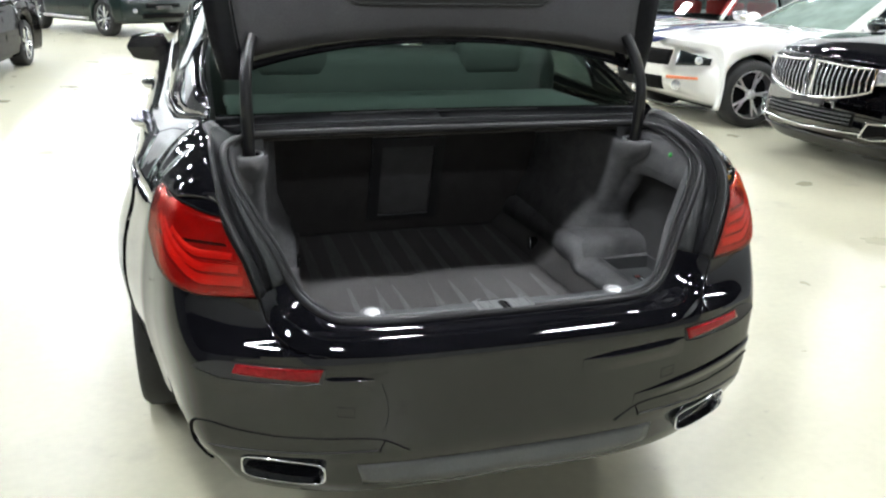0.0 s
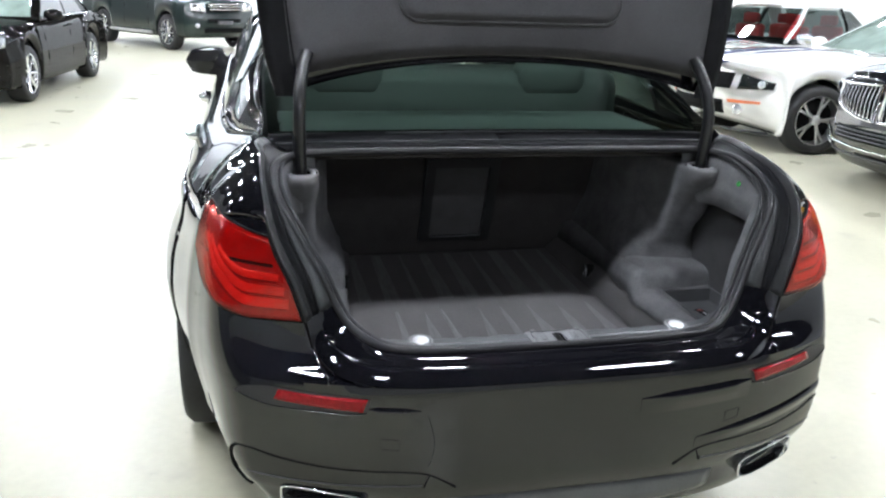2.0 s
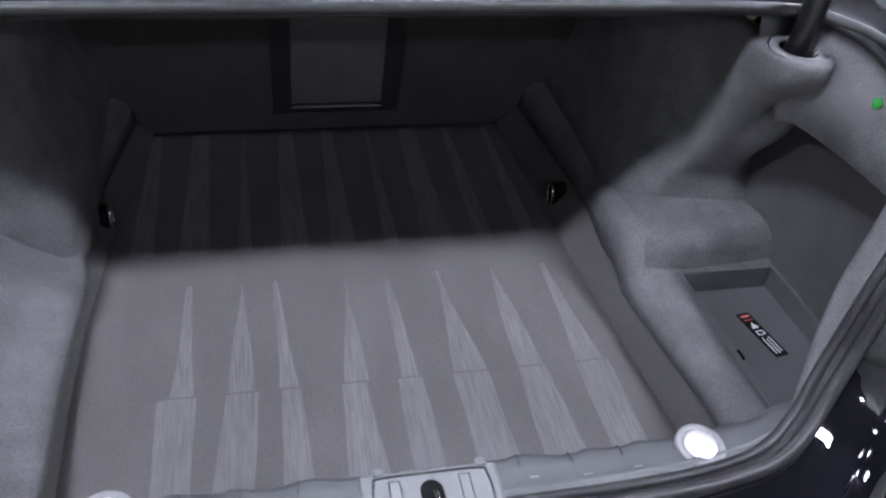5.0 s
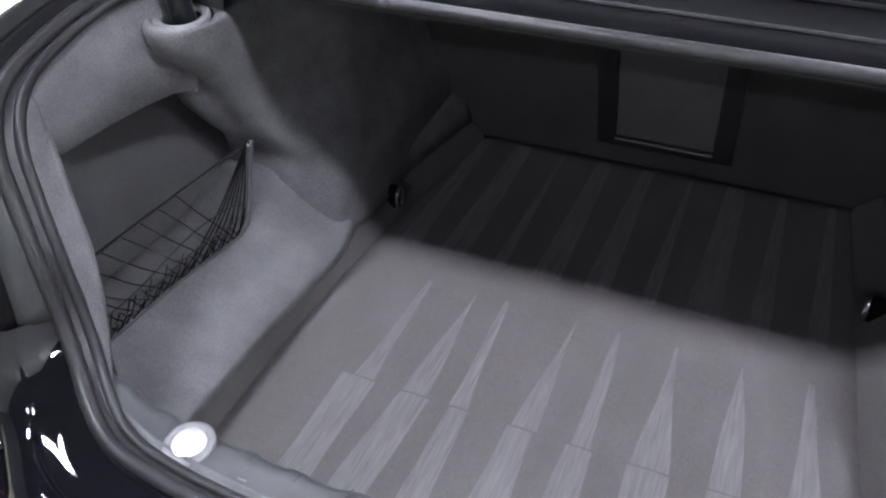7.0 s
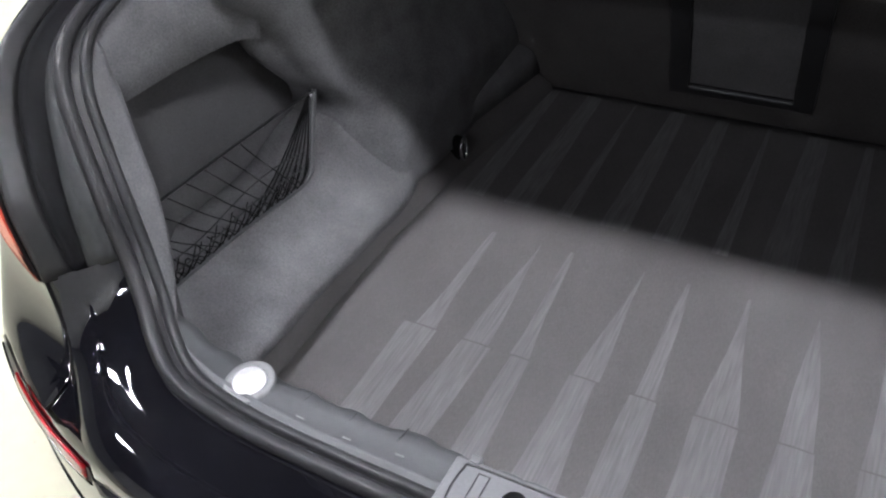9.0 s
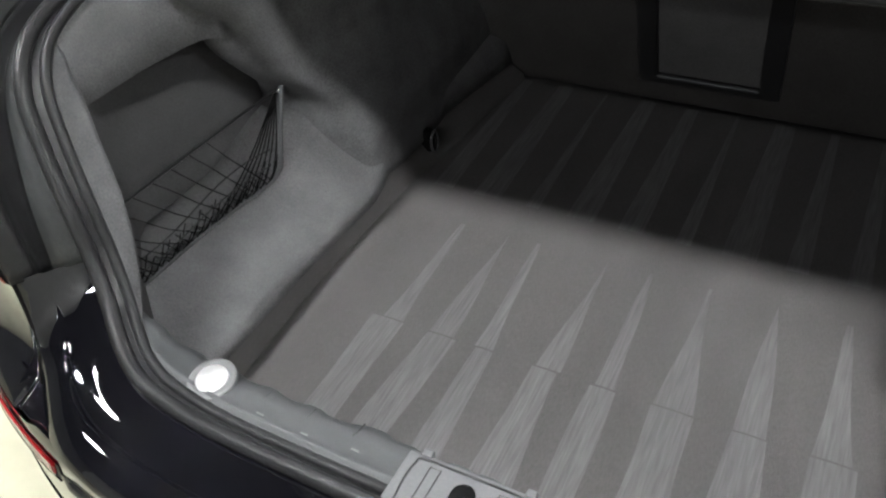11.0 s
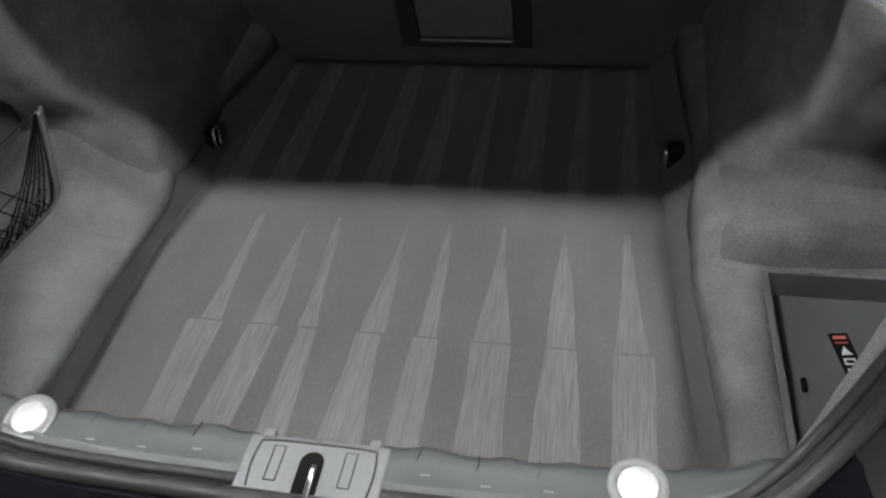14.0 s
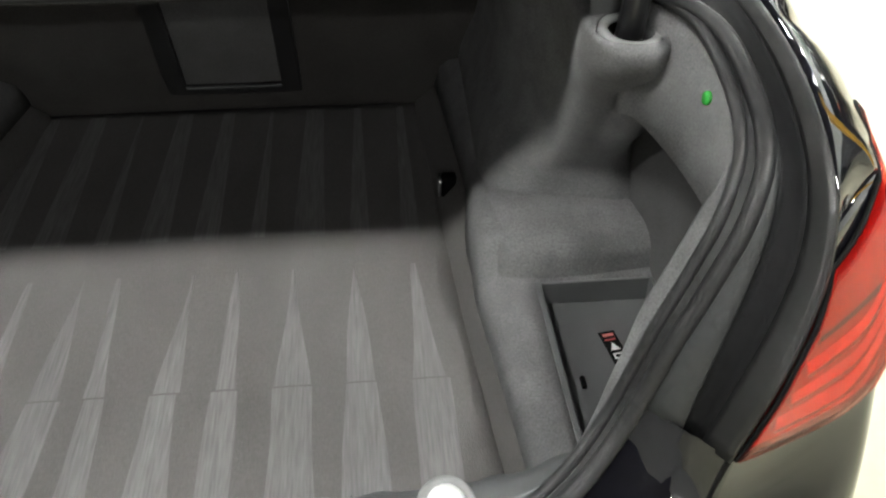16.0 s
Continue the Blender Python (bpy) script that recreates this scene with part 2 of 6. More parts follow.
def tube(path, r, seg=8, bm=None, flat=1.0):
    path = [Vector(p) for p in path]
    rows = []
    up = None
    for i, p in enumerate(path):
        d = (path[min(i + 1, len(path) - 1)] - path[max(i - 1, 0)]).normalized()
        if up is None:
            up = d.orthogonal().normalized()
        up = (up - d * up.dot(d)).normalized()
        side = d.cross(up)
        rr = r[i] if isinstance(r, (list, tuple)) else r
        rows.append([p + up * math.cos(a) * rr + side * math.sin(a) * rr * flat for a in [2 * math.pi * k / seg for k in range(seg)]])
    bm = grid(rows, bm, closed=True)
    return bm


def box(lo, hi, bevel=0.0, bm=None):
    own = bmesh.new()
    bmesh.ops.create_cube(own, size=1)
    lo, hi = Vector(lo), Vector(hi)
    for v in own.verts:
        v.co = Vector((lo[k] + (v.co[k] + 0.5) * (hi[k] - lo[k]) for k in range(3)))
    if bevel:
        bmesh.ops.bevel(own, geom=own.edges[:], offset=bevel, segments=2, profile=0.5, affect="EDGES")
    if bm is None:
        return own
    me = bpy.data.meshes.new("joined")
    own.to_mesh(me)
    own.free()
    bm.from_mesh(me)
    bpy.data.meshes.remove(me)
    return bm


def disc(center, normal, r, depth, seg=24, bm=None, inner=0.0):
    """A short round bar, or a ring where inner is given, that starts at center and runs along normal."""
    bm = bm or bmesh.new()
    n = Vector(normal).normalized()
    a = n.orthogonal().normalized()
    b = n.cross(a)
    c = Vector(center)
    prof = [(inner, 0.0), (r * 0.985, 0.0), (r, depth * 0.15), (r, depth * 0.8), (r * 0.96, depth), (inner, depth)]
    if inner:
        prof.append((inner, 0.0))
    rows = [[c + n * h + (a * math.cos(t) + b * math.sin(t)) * max(rad, 1e-4) for rad, h in prof] for t in [2 * math.pi * k / seg for k in range(seg + 1)]]
    return grid(rows, bm)


def thick(ob, t, offset=-1.0):
    m = ob.modifiers.new("thickness", "SOLIDIFY")
    m.thickness, m.offset = t, offset
    return ob


def lerp(table, x):
    xs, ys = [p[0] for p in table], [p[1] for p in table]
    return float(np.interp(x, xs, ys))


def curve(table, x):
    """A smooth curve through a table's points, level beyond its ends."""
    if x <= table[0][0]:
        return table[0][1]
    if x >= table[-1][0]:
        return table[-1][1]
    i = max(k for k in range(len(table) - 1) if table[k][0] <= x)
    (x0, y0), (x1, y1) = table[i], table[i + 1]
    d = (y1 - y0) / (x1 - x0)
    before = (y0 - table[i - 1][1]) / (x0 - table[i - 1][0]) if i else d
    after = (table[i + 2][1] - y1) / (table[i + 2][0] - x1) if i + 2 < len(table) else d
    m0, m1, w, t = (before + d) / 2, (after + d) / 2, x1 - x0, (x - x0) / (x1 - x0)
    return y0 + t * (w * m0 + t * (3 * (y1 - y0) - w * (2 * m0 + m1) + t * (w * (m0 + m1) - 2 * (y1 - y0))))


def smooth01(t):
    t = max(0.0, min(1.0, t))
    return t * t * (3 - 2 * t)


def wheel(parent, centre, turn, radius, width, rim_radius, spokes, rim_material, kind="plain"):
    """A wheel about its own y axis, its outer face towards -y before the turn in degrees."""
    bm = bmesh.new()
    w = width / 2
    prof = [(rim_radius * 0.96, -w * 0.9), (rim_radius, -w * 0.95), (rim_radius, -w * 0.8), (rim_radius * 0.93, -w * 0.5), (rim_radius * 0.9, w * 0.8)]
    grid([[(rad * math.cos(a), y, rad * math.sin(a)) for rad, y in prof] for a in [2 * math.pi * k / 36 for k in range(37)]], bm)
    arms = []
    for k in range(spokes):
        for off in ((-0.16, 0.16) if kind == "twin" else (0.0,)):
            a0 = 2 * math.pi * k / spokes
            a1 = a0 + off
            d0, d1 = Vector((math.cos(a0 + off * 0.4), 0, math.sin(a0 + off * 0.4))), Vector((math.cos(a1), 0, math.sin(a1)))
            arms.append([d0 * rim_radius * 0.12 + Vector((0, -w * 0.7, 0)), d0 * rim_radius * 0.5 + Vector((0, -w * 0.66, 0)), d1 * rim_radius * 0.95 + Vector((0, -w * 0.8, 0))])
    rim = part("wheel", bm, rim_material, parent)
    part("hub_cap", disc((0, -w * 0.82, 0), (0, 1, 0), rim_radius * 0.2, 0.05, 18), rim_material, rim)
    for line in arms:
        part("spoke", tube(line, rim_radius * (0.055 if kind == "twin" else 0.085), 6), rim_material, rim)
    tprof = [(rim_radius * 0.97, -w * 0.9), (rim_radius * 1.08, -w), (radius * 0.93, -w * 0.98), (radius * 0.985, -w * 0.82), (radius, -w * 0.5), (radius, w * 0.5), (radius * 0.97, w * 0.85), (rim_radius, w * 0.9), (rim_radius * 0.9, w * 0.5)]
    bt = grid([[(rad * math.cos(a), y, rad * math.sin(a)) for rad, y in tprof] for a in [2 * math.pi * k / 48 for k in range(49)]])
    part("tyre", bt, TYRE, rim)
    bd = disc((0, -w * 0.2, 0), (0, 1, 0), rim_radius * 0.9, 0.02, 30)
    part("brake_disc", bd, DARK, rim)
    rim.matrix_local = Matrix.Translation(centre) @ Matrix.Rotation(radians(turn), 4, "Z")
    return rim


# ---- the hall ----
X0, X1, Y0, Y1, ZC = -11.0, 13.0, -7.6, 25.0, 4.5
part("floor", box((X0, Y0, -0.2), (X1, Y1, 0.0)), FLOOR, None, smooth=False)
# South and west walls are unseen; their greys steer fill light and reflections.
for nm, lo, hi in (("wall_north", (X0, Y1, 0), (X1, Y1 + 0.2, ZC)), ("wall_south", (X0, Y0 - 0.2, 0), (X1, Y0, ZC)),
                   ("wall_west", (X0 - 0.2, Y0, 0), (X0, Y1, ZC)), ("wall_east", (X1, Y0, 0), (X1 + 0.2, Y1, ZC))):
    shade, words = {"wall_south": (WALL_GREY, "unseen grey hall wall, its tone set for fill light and reflections"), "wall_west": (WALL_DARK, "unseen hall wall, darkened to keep reflections in the paint dark")}.get(nm, (WALL, "plain white painted hall wall"))
    tagged(part(nm, box(lo, hi), shade, None, smooth=False), words, "wall", kind="structure")
tagged(part("ceiling", box((X0, Y0, ZC), (X1, Y1, ZC + 0.2)), CEIL, None, smooth=False), "plain dark grey hall ceiling", "ceiling", kind="structure")
tagged(bpy.data.objects["floor"], "glossy cream polished concrete showroom floor", "floor", kind="structure")


def ceiling_light(x, y, along="x", length=0.42):
    root = new("ceiling_light")
    tagged(root, "white fluorescent ceiling light with four bare tubes", "ceiling light", group="ceiling lights")
    part("housing", box((-length / 2 - 0.04, -0.21, 0.0), (length / 2 + 0.04, 0.21, 0.06), 0.006), HOUSING, root, smooth=False)
    for s in (-0.165, -0.055, 0.055, 0.165):
        part("tube", tube([(-length / 2, s, -0.025), (length / 2, s, -0.025)], 0.019, 8), TUBE, root)
    root.matrix_basis = pose(x, y, ZC - 0.06, 0, 0, 0 if along == "x" else 90)
    return root


near_light = ceiling_light(-1.40, -0.8, length=0.66)
for lx in (-4.7, 2.1, 5.4):
    copy_thing(near_light, pose(lx, -0.8, ZC - 0.06))
first_light = ceiling_light(-8.5, 4.2)
# added fill lamp, no known fixture: brightens the deep end of the trunk
ceiling_light(0.1, -6.6, length=0.42)
LIGHTS = []
for row in (4.2, 8.2, 12.2, 16.2, 20.2, 23.6):
    LIGHTS += [(x, row) for x in (-8.5, -5.6, -2.8, 0.9, 3.7, 6.5, 9.4) if (x, row) != (-8.5, 4.2)]
for lx, ly in LIGHTS:
    copy_thing(first_light, pose(lx, ly, ZC - 0.06))

# ---- the black sedan with the open trunk ----
# Car axes: x to its right, y forwards from the rear bumper, z up.
car = new("black_sedan")
tagged(car, "glossy black luxury sedan with its trunk wide open", "car")

HALF = 0.865


def flare(y):
    """The tail's widening towards the rear wheels."""
    t = max(0.0, min(1.0, (y - 0.22) / 0.8))
    return 1 + 0.135 * t * t * (3 - 2 * t)


def side_grow(y, z=0.5):
    """The flank's widening ahead of the tail, stronger at the waist."""
    t = max(0.0, min(1.0, (y - 0.58) / 0.6))
    return flare(y) - 0.022 * max(0.0, min(1.0, (z - 0.62) / 0.15)) * t * t * (3 - 2 * t)


PZ = [(0.2, 0.82), (0.27, 0.89), (0.36, 0.945), (0.45, 0.97), (0.53, 0.99), (0.6, 1.0), (0.66, 1.0), (0.745, 0.99), (0.8, 0.98), (0.85, 0.967), (0.9, 0.95), (0.945, 0.925), (0.987, 0.885), (1.03, 0.83)]
# the corner of the tail's plan at each height: half width, y; and the shut line beside it
CORNER_X = [(0.25, 0.68), (0.29, 0.712), (0.36, 0.752), (0.43, 0.77), (0.56, 0.772), (0.60, 0.785), (0.65, 0.797), (0.745, 0.804), (0.82, 0.810), (0.87, 0.808), (0.93, 0.800), (0.962, 0.787), (1.03, 0.74)]
CORNER_Y = [(0.25, 0.12), (0.29, 0.10), (0.56, 0.10), (0.60, 0.115), (0.65, 0.137), (0.745, 0.185), (0.82, 0.222), (0.87, 0.25), (0.93, 0.29), (0.962, 0.31), (1.03, 0.33)]
SHUT_XY = [(0.632, 0.50, 0.015), (0.648, 0.558, 0.063), (0.68, 0.585, 0.090), (0.745, 0.603, 0.102), (0.831, 0.628, 0.111), (0.885, 0.654, 0.136), (0.937, 0.673, 0.166), (0.99, 0.682, 0.215)]


def plan_at(x, z):
    """The tail's plan at one height: a bowed rear, a tight corner and the start of the flank."""
    wide = curve(PZ, z)
    yc = lerp(CORNER_Y, z)
    xc = lerp(CORNER_X, z) / wide / flare(yc)
    if z <= 0.632:
        y0, m = -0.04, 3.3
    else:
        m = 3.0
        r = (lerp([(a, b) for a, b, c in SHUT_XY], z) / wide / xc) ** m
        y0 = (lerp([(a, c) for a, b, c in SHUT_XY], z) - yc * r) / (1 - r)
    if x <= xc:
        return y0 + (yc - y0) * (x / xc) ** m
    v = (x - xc) / (HALF - xc)
    return yc + (0.41 - yc) * (0.6 * v + 0.4 * v ** 4)


def tail_y(x, z=0.5):
    """How far forward the tail lies at the half width x: a ledge under the lid, a soft shoulder further out."""
    x = min(abs(x), HALF)
    y = 0.0
    for k in (-2, -1, 0, 1, 2):
        q = min(max(x + 0.012 * k, 0.0), HALF + min(0.0, 0.012 * k))
        a = plan_at(q, z)
        if 0.57 < z < 0.70:
            w = max(0.0, min(1.0, (x - 0.58) / 0.22))
            w *= w * (3 - 2 * w)
            t = ((z - 0.57) / 0.13) ** 1.5
            a = a * (1 - w) + w * (plan_at(q, 0.57) * (1 - t) + plan_at(q, 0.70) * t)
        y += a / 5
    edge = max(0.0, (x - HALF + 0.024) / 0.024)
    return y + (0.41 - y) * edge ** 2 + lerp([(0.2, 0.05), (0.27, 0.01), (0.35, 0.0)], z) * (1 - x / HALF)


def skin(x, z, out=0.0):
    """A point on the tail's outer skin: x is the plan's half width before the section narrows it."""
    y = tail_y(x, z)
    p = Vector((x * curve(PZ, z) * flare(y), y, z))
    if out:
        a = min(abs(x), HALF - 0.004)
        slope = (tail_y(a + 0.004, z) - tail_y(a - 0.004, z)) / 0.008
        p += Vector((math.copysign(slope, x), -1, 0.25)).normalized() * out
    return p


def resample(path, n):
    """n points at even steps along a path."""
    path = [Vector(p) for p in path]
    run = [0.0]
    for a, b in zip(path[:-1], path[1:]):
        run.append(run[-1] + (b - a).length)
    out = []
    for k in range(n):
        d = run[-1] * k / (n - 1)
        i = min(max(int(np.searchsorted(run, d)) - 1, 0), len(path) - 2)
        out.append(path[i].lerp(path[i + 1], (d - run[i]) / max(run[i + 1] - run[i], 1e-9)))
    return out


def plan_steps(x0, x1, n):
    """Half widths from x0 to x1, closer together where the plan turns the corner."""
    return [x0 + (x1 - x0) * (0.35 * k / n + 0.65 * (1 - (1 - k / n) ** 1.7)) for k in range(n + 1)]


# Half of the trunk opening's seal, and of the lid's shut line round it, from the middle of the sill up to the middle of the shelf.
SEAL = catmull([(0, 0.066, 0.668), (0.25, 0.070, 0.668), (0.36, 0.080, 0.670), (0.42, 0.095, 0.675), (0.462, 0.118, 0.690), (0.500, 0.147, 0.715), (0.530, 0.168, 0.76),
                (0.557, 0.183, 0.824), (0.590, 0.203, 0.882), (0.623, 0.229, 0.942), (0.648, 0.279, 0.985), (0.656, 0.366, 1.015), (0.646, 0.453, 1.035), (0.60, 0.525, 1.042),
                (0.54, 0.55, 1.043), (0.3, 0.56, 1.043), (0, 0.56, 1.043)], 5)
SHUT = catmull([(0, -0.048, 0.632), (0.3, -0.040, 0.632), (0.425, -0.022, 0.632), (0.482, 0.0, 0.632), (0.526, 0.032, 0.636), (0.558, 0.063, 0.648), (0.585, 0.090, 0.68),
                (0.603, 0.102, 0.745), (0.628, 0.111, 0.831), (0.654, 0.136, 0.885), (0.673, 0.166, 0.937), (0.682, 0.215, 0.990), (0.688, 0.32, 1.035), (0.686, 0.45, 1.06),
                (0.675, 0.60, 1.075), (0.4, 0.70, 1.072), (0, 0.73, 1.072)], 5)
LENS_ROW, SEAL_ROW = 35, 30         # the steps of both curves at the lens's lower corner


def shut_x(z):
    """The shut line's half width at a height, beside the lens."""
    return lerp([(p.z, p.x) for p in SHUT[25:60]], z)


def flank(y, z):
    """Half width of the body's side, hollowed below the shoulder."""
    dent = 0.016 * math.exp(-((z - 0.83) / 0.06) ** 2) * max(0.0, min(1.0, (y - 0.45) / 0.35))
    dent += 0.032 * max(0.0, min(1.0, (z - 0.88) / 0.07)) * max(0.0, min(1.0, (y - 0.36) / 0.24)) * max(0.0, min(1.0, (1.5 - y) / 0.5))
    return HALF * side_grow(y, z) * curve(PZ, z) - dent


# the inner edge of the shoulder: beside the lid, then the waist below the windows
WAIST_X = [(0.45, 0.686), (0.60, 0.682), (0.72, 0.700), (0.85, 0.742), (1.0, 0.772), (1.3, 0.80), (1.8, 0.81), (4.6, 0.81)]
WAIST_Z = [(0.45, 1.060), (0.60, 1.072), (0.72, 1.066), (0.85, 1.045), (1.0, 1.028), (1.3, 1.016), (1.8, 1.015), (4.6, 1.015)]
SHOULDER_Z = 0.90


def level(y, z):
    """The height of a row of the quarter: its upper rows sink to the shoulder's edge along the side."""
    f = smooth01((y - 0.22) / 0.24)
    return z if z < 0.85 else z - (z - 0.85) * f * (0.962 - SHOULDER_Z) / (0.962 - 0.85)


def tucked(z):
    """How far the skirt under the bumper is set in."""
    return 0.016 * max(0.0, min(1.0, (0.375 - z) / 0.05))


# bumper: the middle, from its upper edge down to the skirt
LOW_Z = (0.632, 0.622, 0.60, 0.575, 0.545, 0.51, 0.47, 0.43, 0.395, 0.37, 0.35, 0.32, 0.29, 0.265, 0.25)
rows = []
for z in LOW_Z:
    half = plan_steps(0.0, 0.612, 26)
    lip = lambda x: tucked(z) + (0.006 if z > 0.63 else 0.001) * (z > 0.61) * (x < 0.52)
    rows.append([skin(-x, z, -lip(x)) for x in reversed(half[1:])] + [skin(x, z, -lip(x)) for x in half])
bumper = part("bumper", grid(rows), PAINT, car, "glossy black rear bumper with a crease below the trunk")
# lower lip of the bumper, dark and set in
rows = []
for z, dy in ((0.252, 0.018), (0.243, 0.03), (0.238, 0.10), (0.238, 0.5)):
    half = plan_steps(0.0, HALF * 0.80, 20)
    rows.append([skin(-x, z) + Vector((0, dy, 0)) for x in reversed(half[1:])] + [skin(x, z) + Vector((0, dy, 0)) for x in half])
part("bumper_lip", grid(rows), PLASTIC, car)

rows = []
for i in range(-29, 30):
    p, sx = SHUT[abs(i)], (-1 if i < 0 else 1)
    q = skin(p.x * sx, 0.632, -0.006)
    rows.append([q, q.lerp(Vector((p.x * sx, p.y, p.z)), 0.5) - Vector((0, 0, 0.004)), Vector((p.x * sx, p.y + 0.004, p.z - 0.004))])
part("bumper_ledge", grid(rows), PAINT, car)

# painted landing between shut line and seal, round the lower half of the opening
rows = []
landing_inner = resample(SEAL[:SEAL_ROW + 1], LENS_ROW + 1)
landing_outer = resample(SHUT[:LENS_ROW + 1], LENS_ROW + 1)
for i in range(-LENS_ROW, LENS_ROW + 1):
    a, b, sx = landing_outer[abs(i)], landing_inner[abs(i)], (-1 if i < 0 else 1)
    row = []
    for t, up in ((0.0, 0.0), (0.04, 0.006), (0.10, 0.0110), (0.20, 0.0150), (0.34, 0.0170), (0.375, 0.0150), (0.39, 0.0110), (0.43, 0.0090), (0.58, 0.0110), (0.70, 0.0095), (0.80, 0.0055), (1.0, -0.004)):
        p = a.lerp(b, t)
        up *= 1 - 0.75 * max(0.0, min(1.0, (abs(i) - 25) / 8))
        row.append(Vector((p.x * sx, p.y, p.z + up)))
    rows.append(row)
part("trunk_landing", grid(rows), PAINT, car, "glossy black sill below the trunk opening")
for sx in (-1, 1):
    # satin gutter between lens and seal, and on round to the shelf
    outer = resample(SHUT[LENS_ROW:61], 24)[:-1] + resample(SHUT[60:71], 12)[:-1] + resample(SHUT[70:], 16)
    inner = resample(SEAL[SEAL_ROW:56], 24)[:-1] + resample(SEAL[55:66], 12)[:-1] + resample(SEAL[65:], 16)
    band, fold, lip, rear = [], [], [], []
    for k, (a, b) in enumerate(zip(outer, inner)):
        def across(steps):
            out = []
            for t, dip in steps:
                p = a.lerp(b, t)
                out.append(Vector((p.x * sx, p.y + dip, p.z - dip * 0.5)))
            return out
        m = 0.5 + 0.34 * min(1.0, k / 20)
        if k <= 34:
            fold.append(across(((0, 0.0), (0.04, -0.003), (0.08, -0.001), (0.20, 0.006), (0.24, 0.010))))
            band.append(across(((0.24, 0.010), (0.30, 0.015), (m * 0.7, 0.016), (m - 0.06, 0.013), (m, 0.008))))
            lip.append(across(((m, 0.008), (m + 0.03, 0.003), ((m + 1) / 2, 0.001), (1.0, 0.002))))
        if k >= 34:
            rear.append(across(((0, 0.0), (0.10, 0.010), (0.45, 0.014), (0.60, 0.010), (0.66, 0.003), (1.0, 0.002))))
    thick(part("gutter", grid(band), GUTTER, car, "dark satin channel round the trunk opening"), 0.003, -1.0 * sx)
    thick(part("gutter_fold", grid(fold), GUTTER_FOLD_LIT, car, "outer fold of the channel, light on it put into a paler tone"), 0.003, -1.0 * sx)
    thick(part("gutter_lip", grid(lip), GUTTER_LIP_LIT, car, "inner lip of the channel, light on it put into a paler grey"), 0.003, -1.0 * sx)
    thick(part("rear_gutter", grid(rear), COWL, car), 0.003, -1.0 * sx)
    # outer lid gap line
    part("shut_line", tube([Vector((p.x * sx, p.y + 0.002, p.z)) for p in SHUT[LENS_ROW - 12:62]], 0.0035, 6), DARK, car)

    # rear quarter: the bumper's corner and the body round the lamp, on to the wheel arch
    rows = []
    for z in LOW_Z[:0:-1] + (0.632, 0.645, 0.665, 0.69, 0.72, 0.745, 0.79, 0.83, 0.87, 0.905, 0.93, 0.947, 0.962):
        x0 = 0.60 if z < 0.625 else 0.556 if z < 0.645 else max(shut_x(z) / curve(PZ, z), 0.56)
        row = [skin(x * sx, level(tail_y(x, z), z), -tucked(z) - 0.0005) for x in plan_steps(x0, HALF, 40)]
        row += [Vector((sx * (flank(y, level(y, z)) - tucked(z)), y, level(y, z))) for y in (0.45, 0.50, 0.56, 0.62, 0.68, 0.729)]
        rows.append(row)
    thick(part("quarter_panel", grid(rows), PAINT, car, "glossy black rear quarter and bumper corner"), 0.003, -1.0 * sx)
    # shoulder: one round surface from the corner's and the side's upper edge in to the shut line and the waist
    fore = [0.78 + 0.06 * k for k in range(62)]
    inner = resample([Vector((p.x * sx, p.y, p.z)) for p in SHUT[51:70]] + [Vector((sx * curve(WAIST_X, y), y, curve(WAIST_Z, y))) for y in (0.64, 0.69, 0.729)], 40)
    outer, below = resample(rows[-1], 40), resample(rows[-2], 40)
    for y in fore:
        slim = 1 - 0.12 * max(0.0, y - 4.0) ** 2
        inner.append(Vector((sx * curve(WAIST_X, y) * slim, y, curve(WAIST_Z, y))))
        outer.append(Vector((sx * flank(y, SHOULDER_Z) * slim, y, SHOULDER_Z)))
        below.append(Vector((sx * flank(y, SHOULDER_Z - 0.02) * slim, y, SHOULDER_Z - 0.02)))
    rows = []
    for p, q, low in zip(outer, inner, below):
        gap = (p - q).length
        rise = (p - low).normalized()
        flat = (p - q) * Vector((1, 1, 0))
        flat = flat.normalized() * 0.943 - Vector((0, 0, 0.33))
        c1, c2 = p + rise * 0.30 * gap, q + flat * 0.32 * gap
        rows.append([p * (1 - t) ** 3 + c1 * 3 * t * (1 - t) ** 2 + c2 * 3 * t * t * (1 - t) + q * t ** 3 for t in [k / 10 for k in range(11)]])
    thick(part("shoulder", grid(rows), PAINT, car, "rounded glossy black shoulder"), 0.003, -1.0 * sx)

    # side of the body with its wheel arches
    ys = sorted(set([0.729] + [0.78 + 0.05 * k for k in range(80)] + [1.12 + 0.39 * math.cos(math.pi * k / 20) for k in range(21)] + [4.2 + 0.39 * math.cos(math.pi * k / 20) for k in range(21)]))
    rows = []
    for y in ys:
        zb = 0.22
        for wy in (1.12, 4.2):
            if abs(y - wy) < 0.39:
                zb = max(zb, 0.345 + math.sqrt(0.39 ** 2 - (y - wy) ** 2))
        front = max(0.0, (y - 4.0) / 1.0)
        row = []
        for t in (0, 0.04, 0.15, 0.3, 0.45, 0.6, 0.72, 0.82, 0.9, 0.96, 1.0):
            z = zb + (SHOULDER_Z - zb) * t
            row.append(Vector((sx * flank(y, z) * (1 - 0.12 * front ** 2), y, z)))
        rows.append(row)
    thick(part("body_side", grid(rows), PAINT, car), 0.004, -1.0 * sx)
    # cabin side: waist, windows and roof rail
    rows, glass = [], []
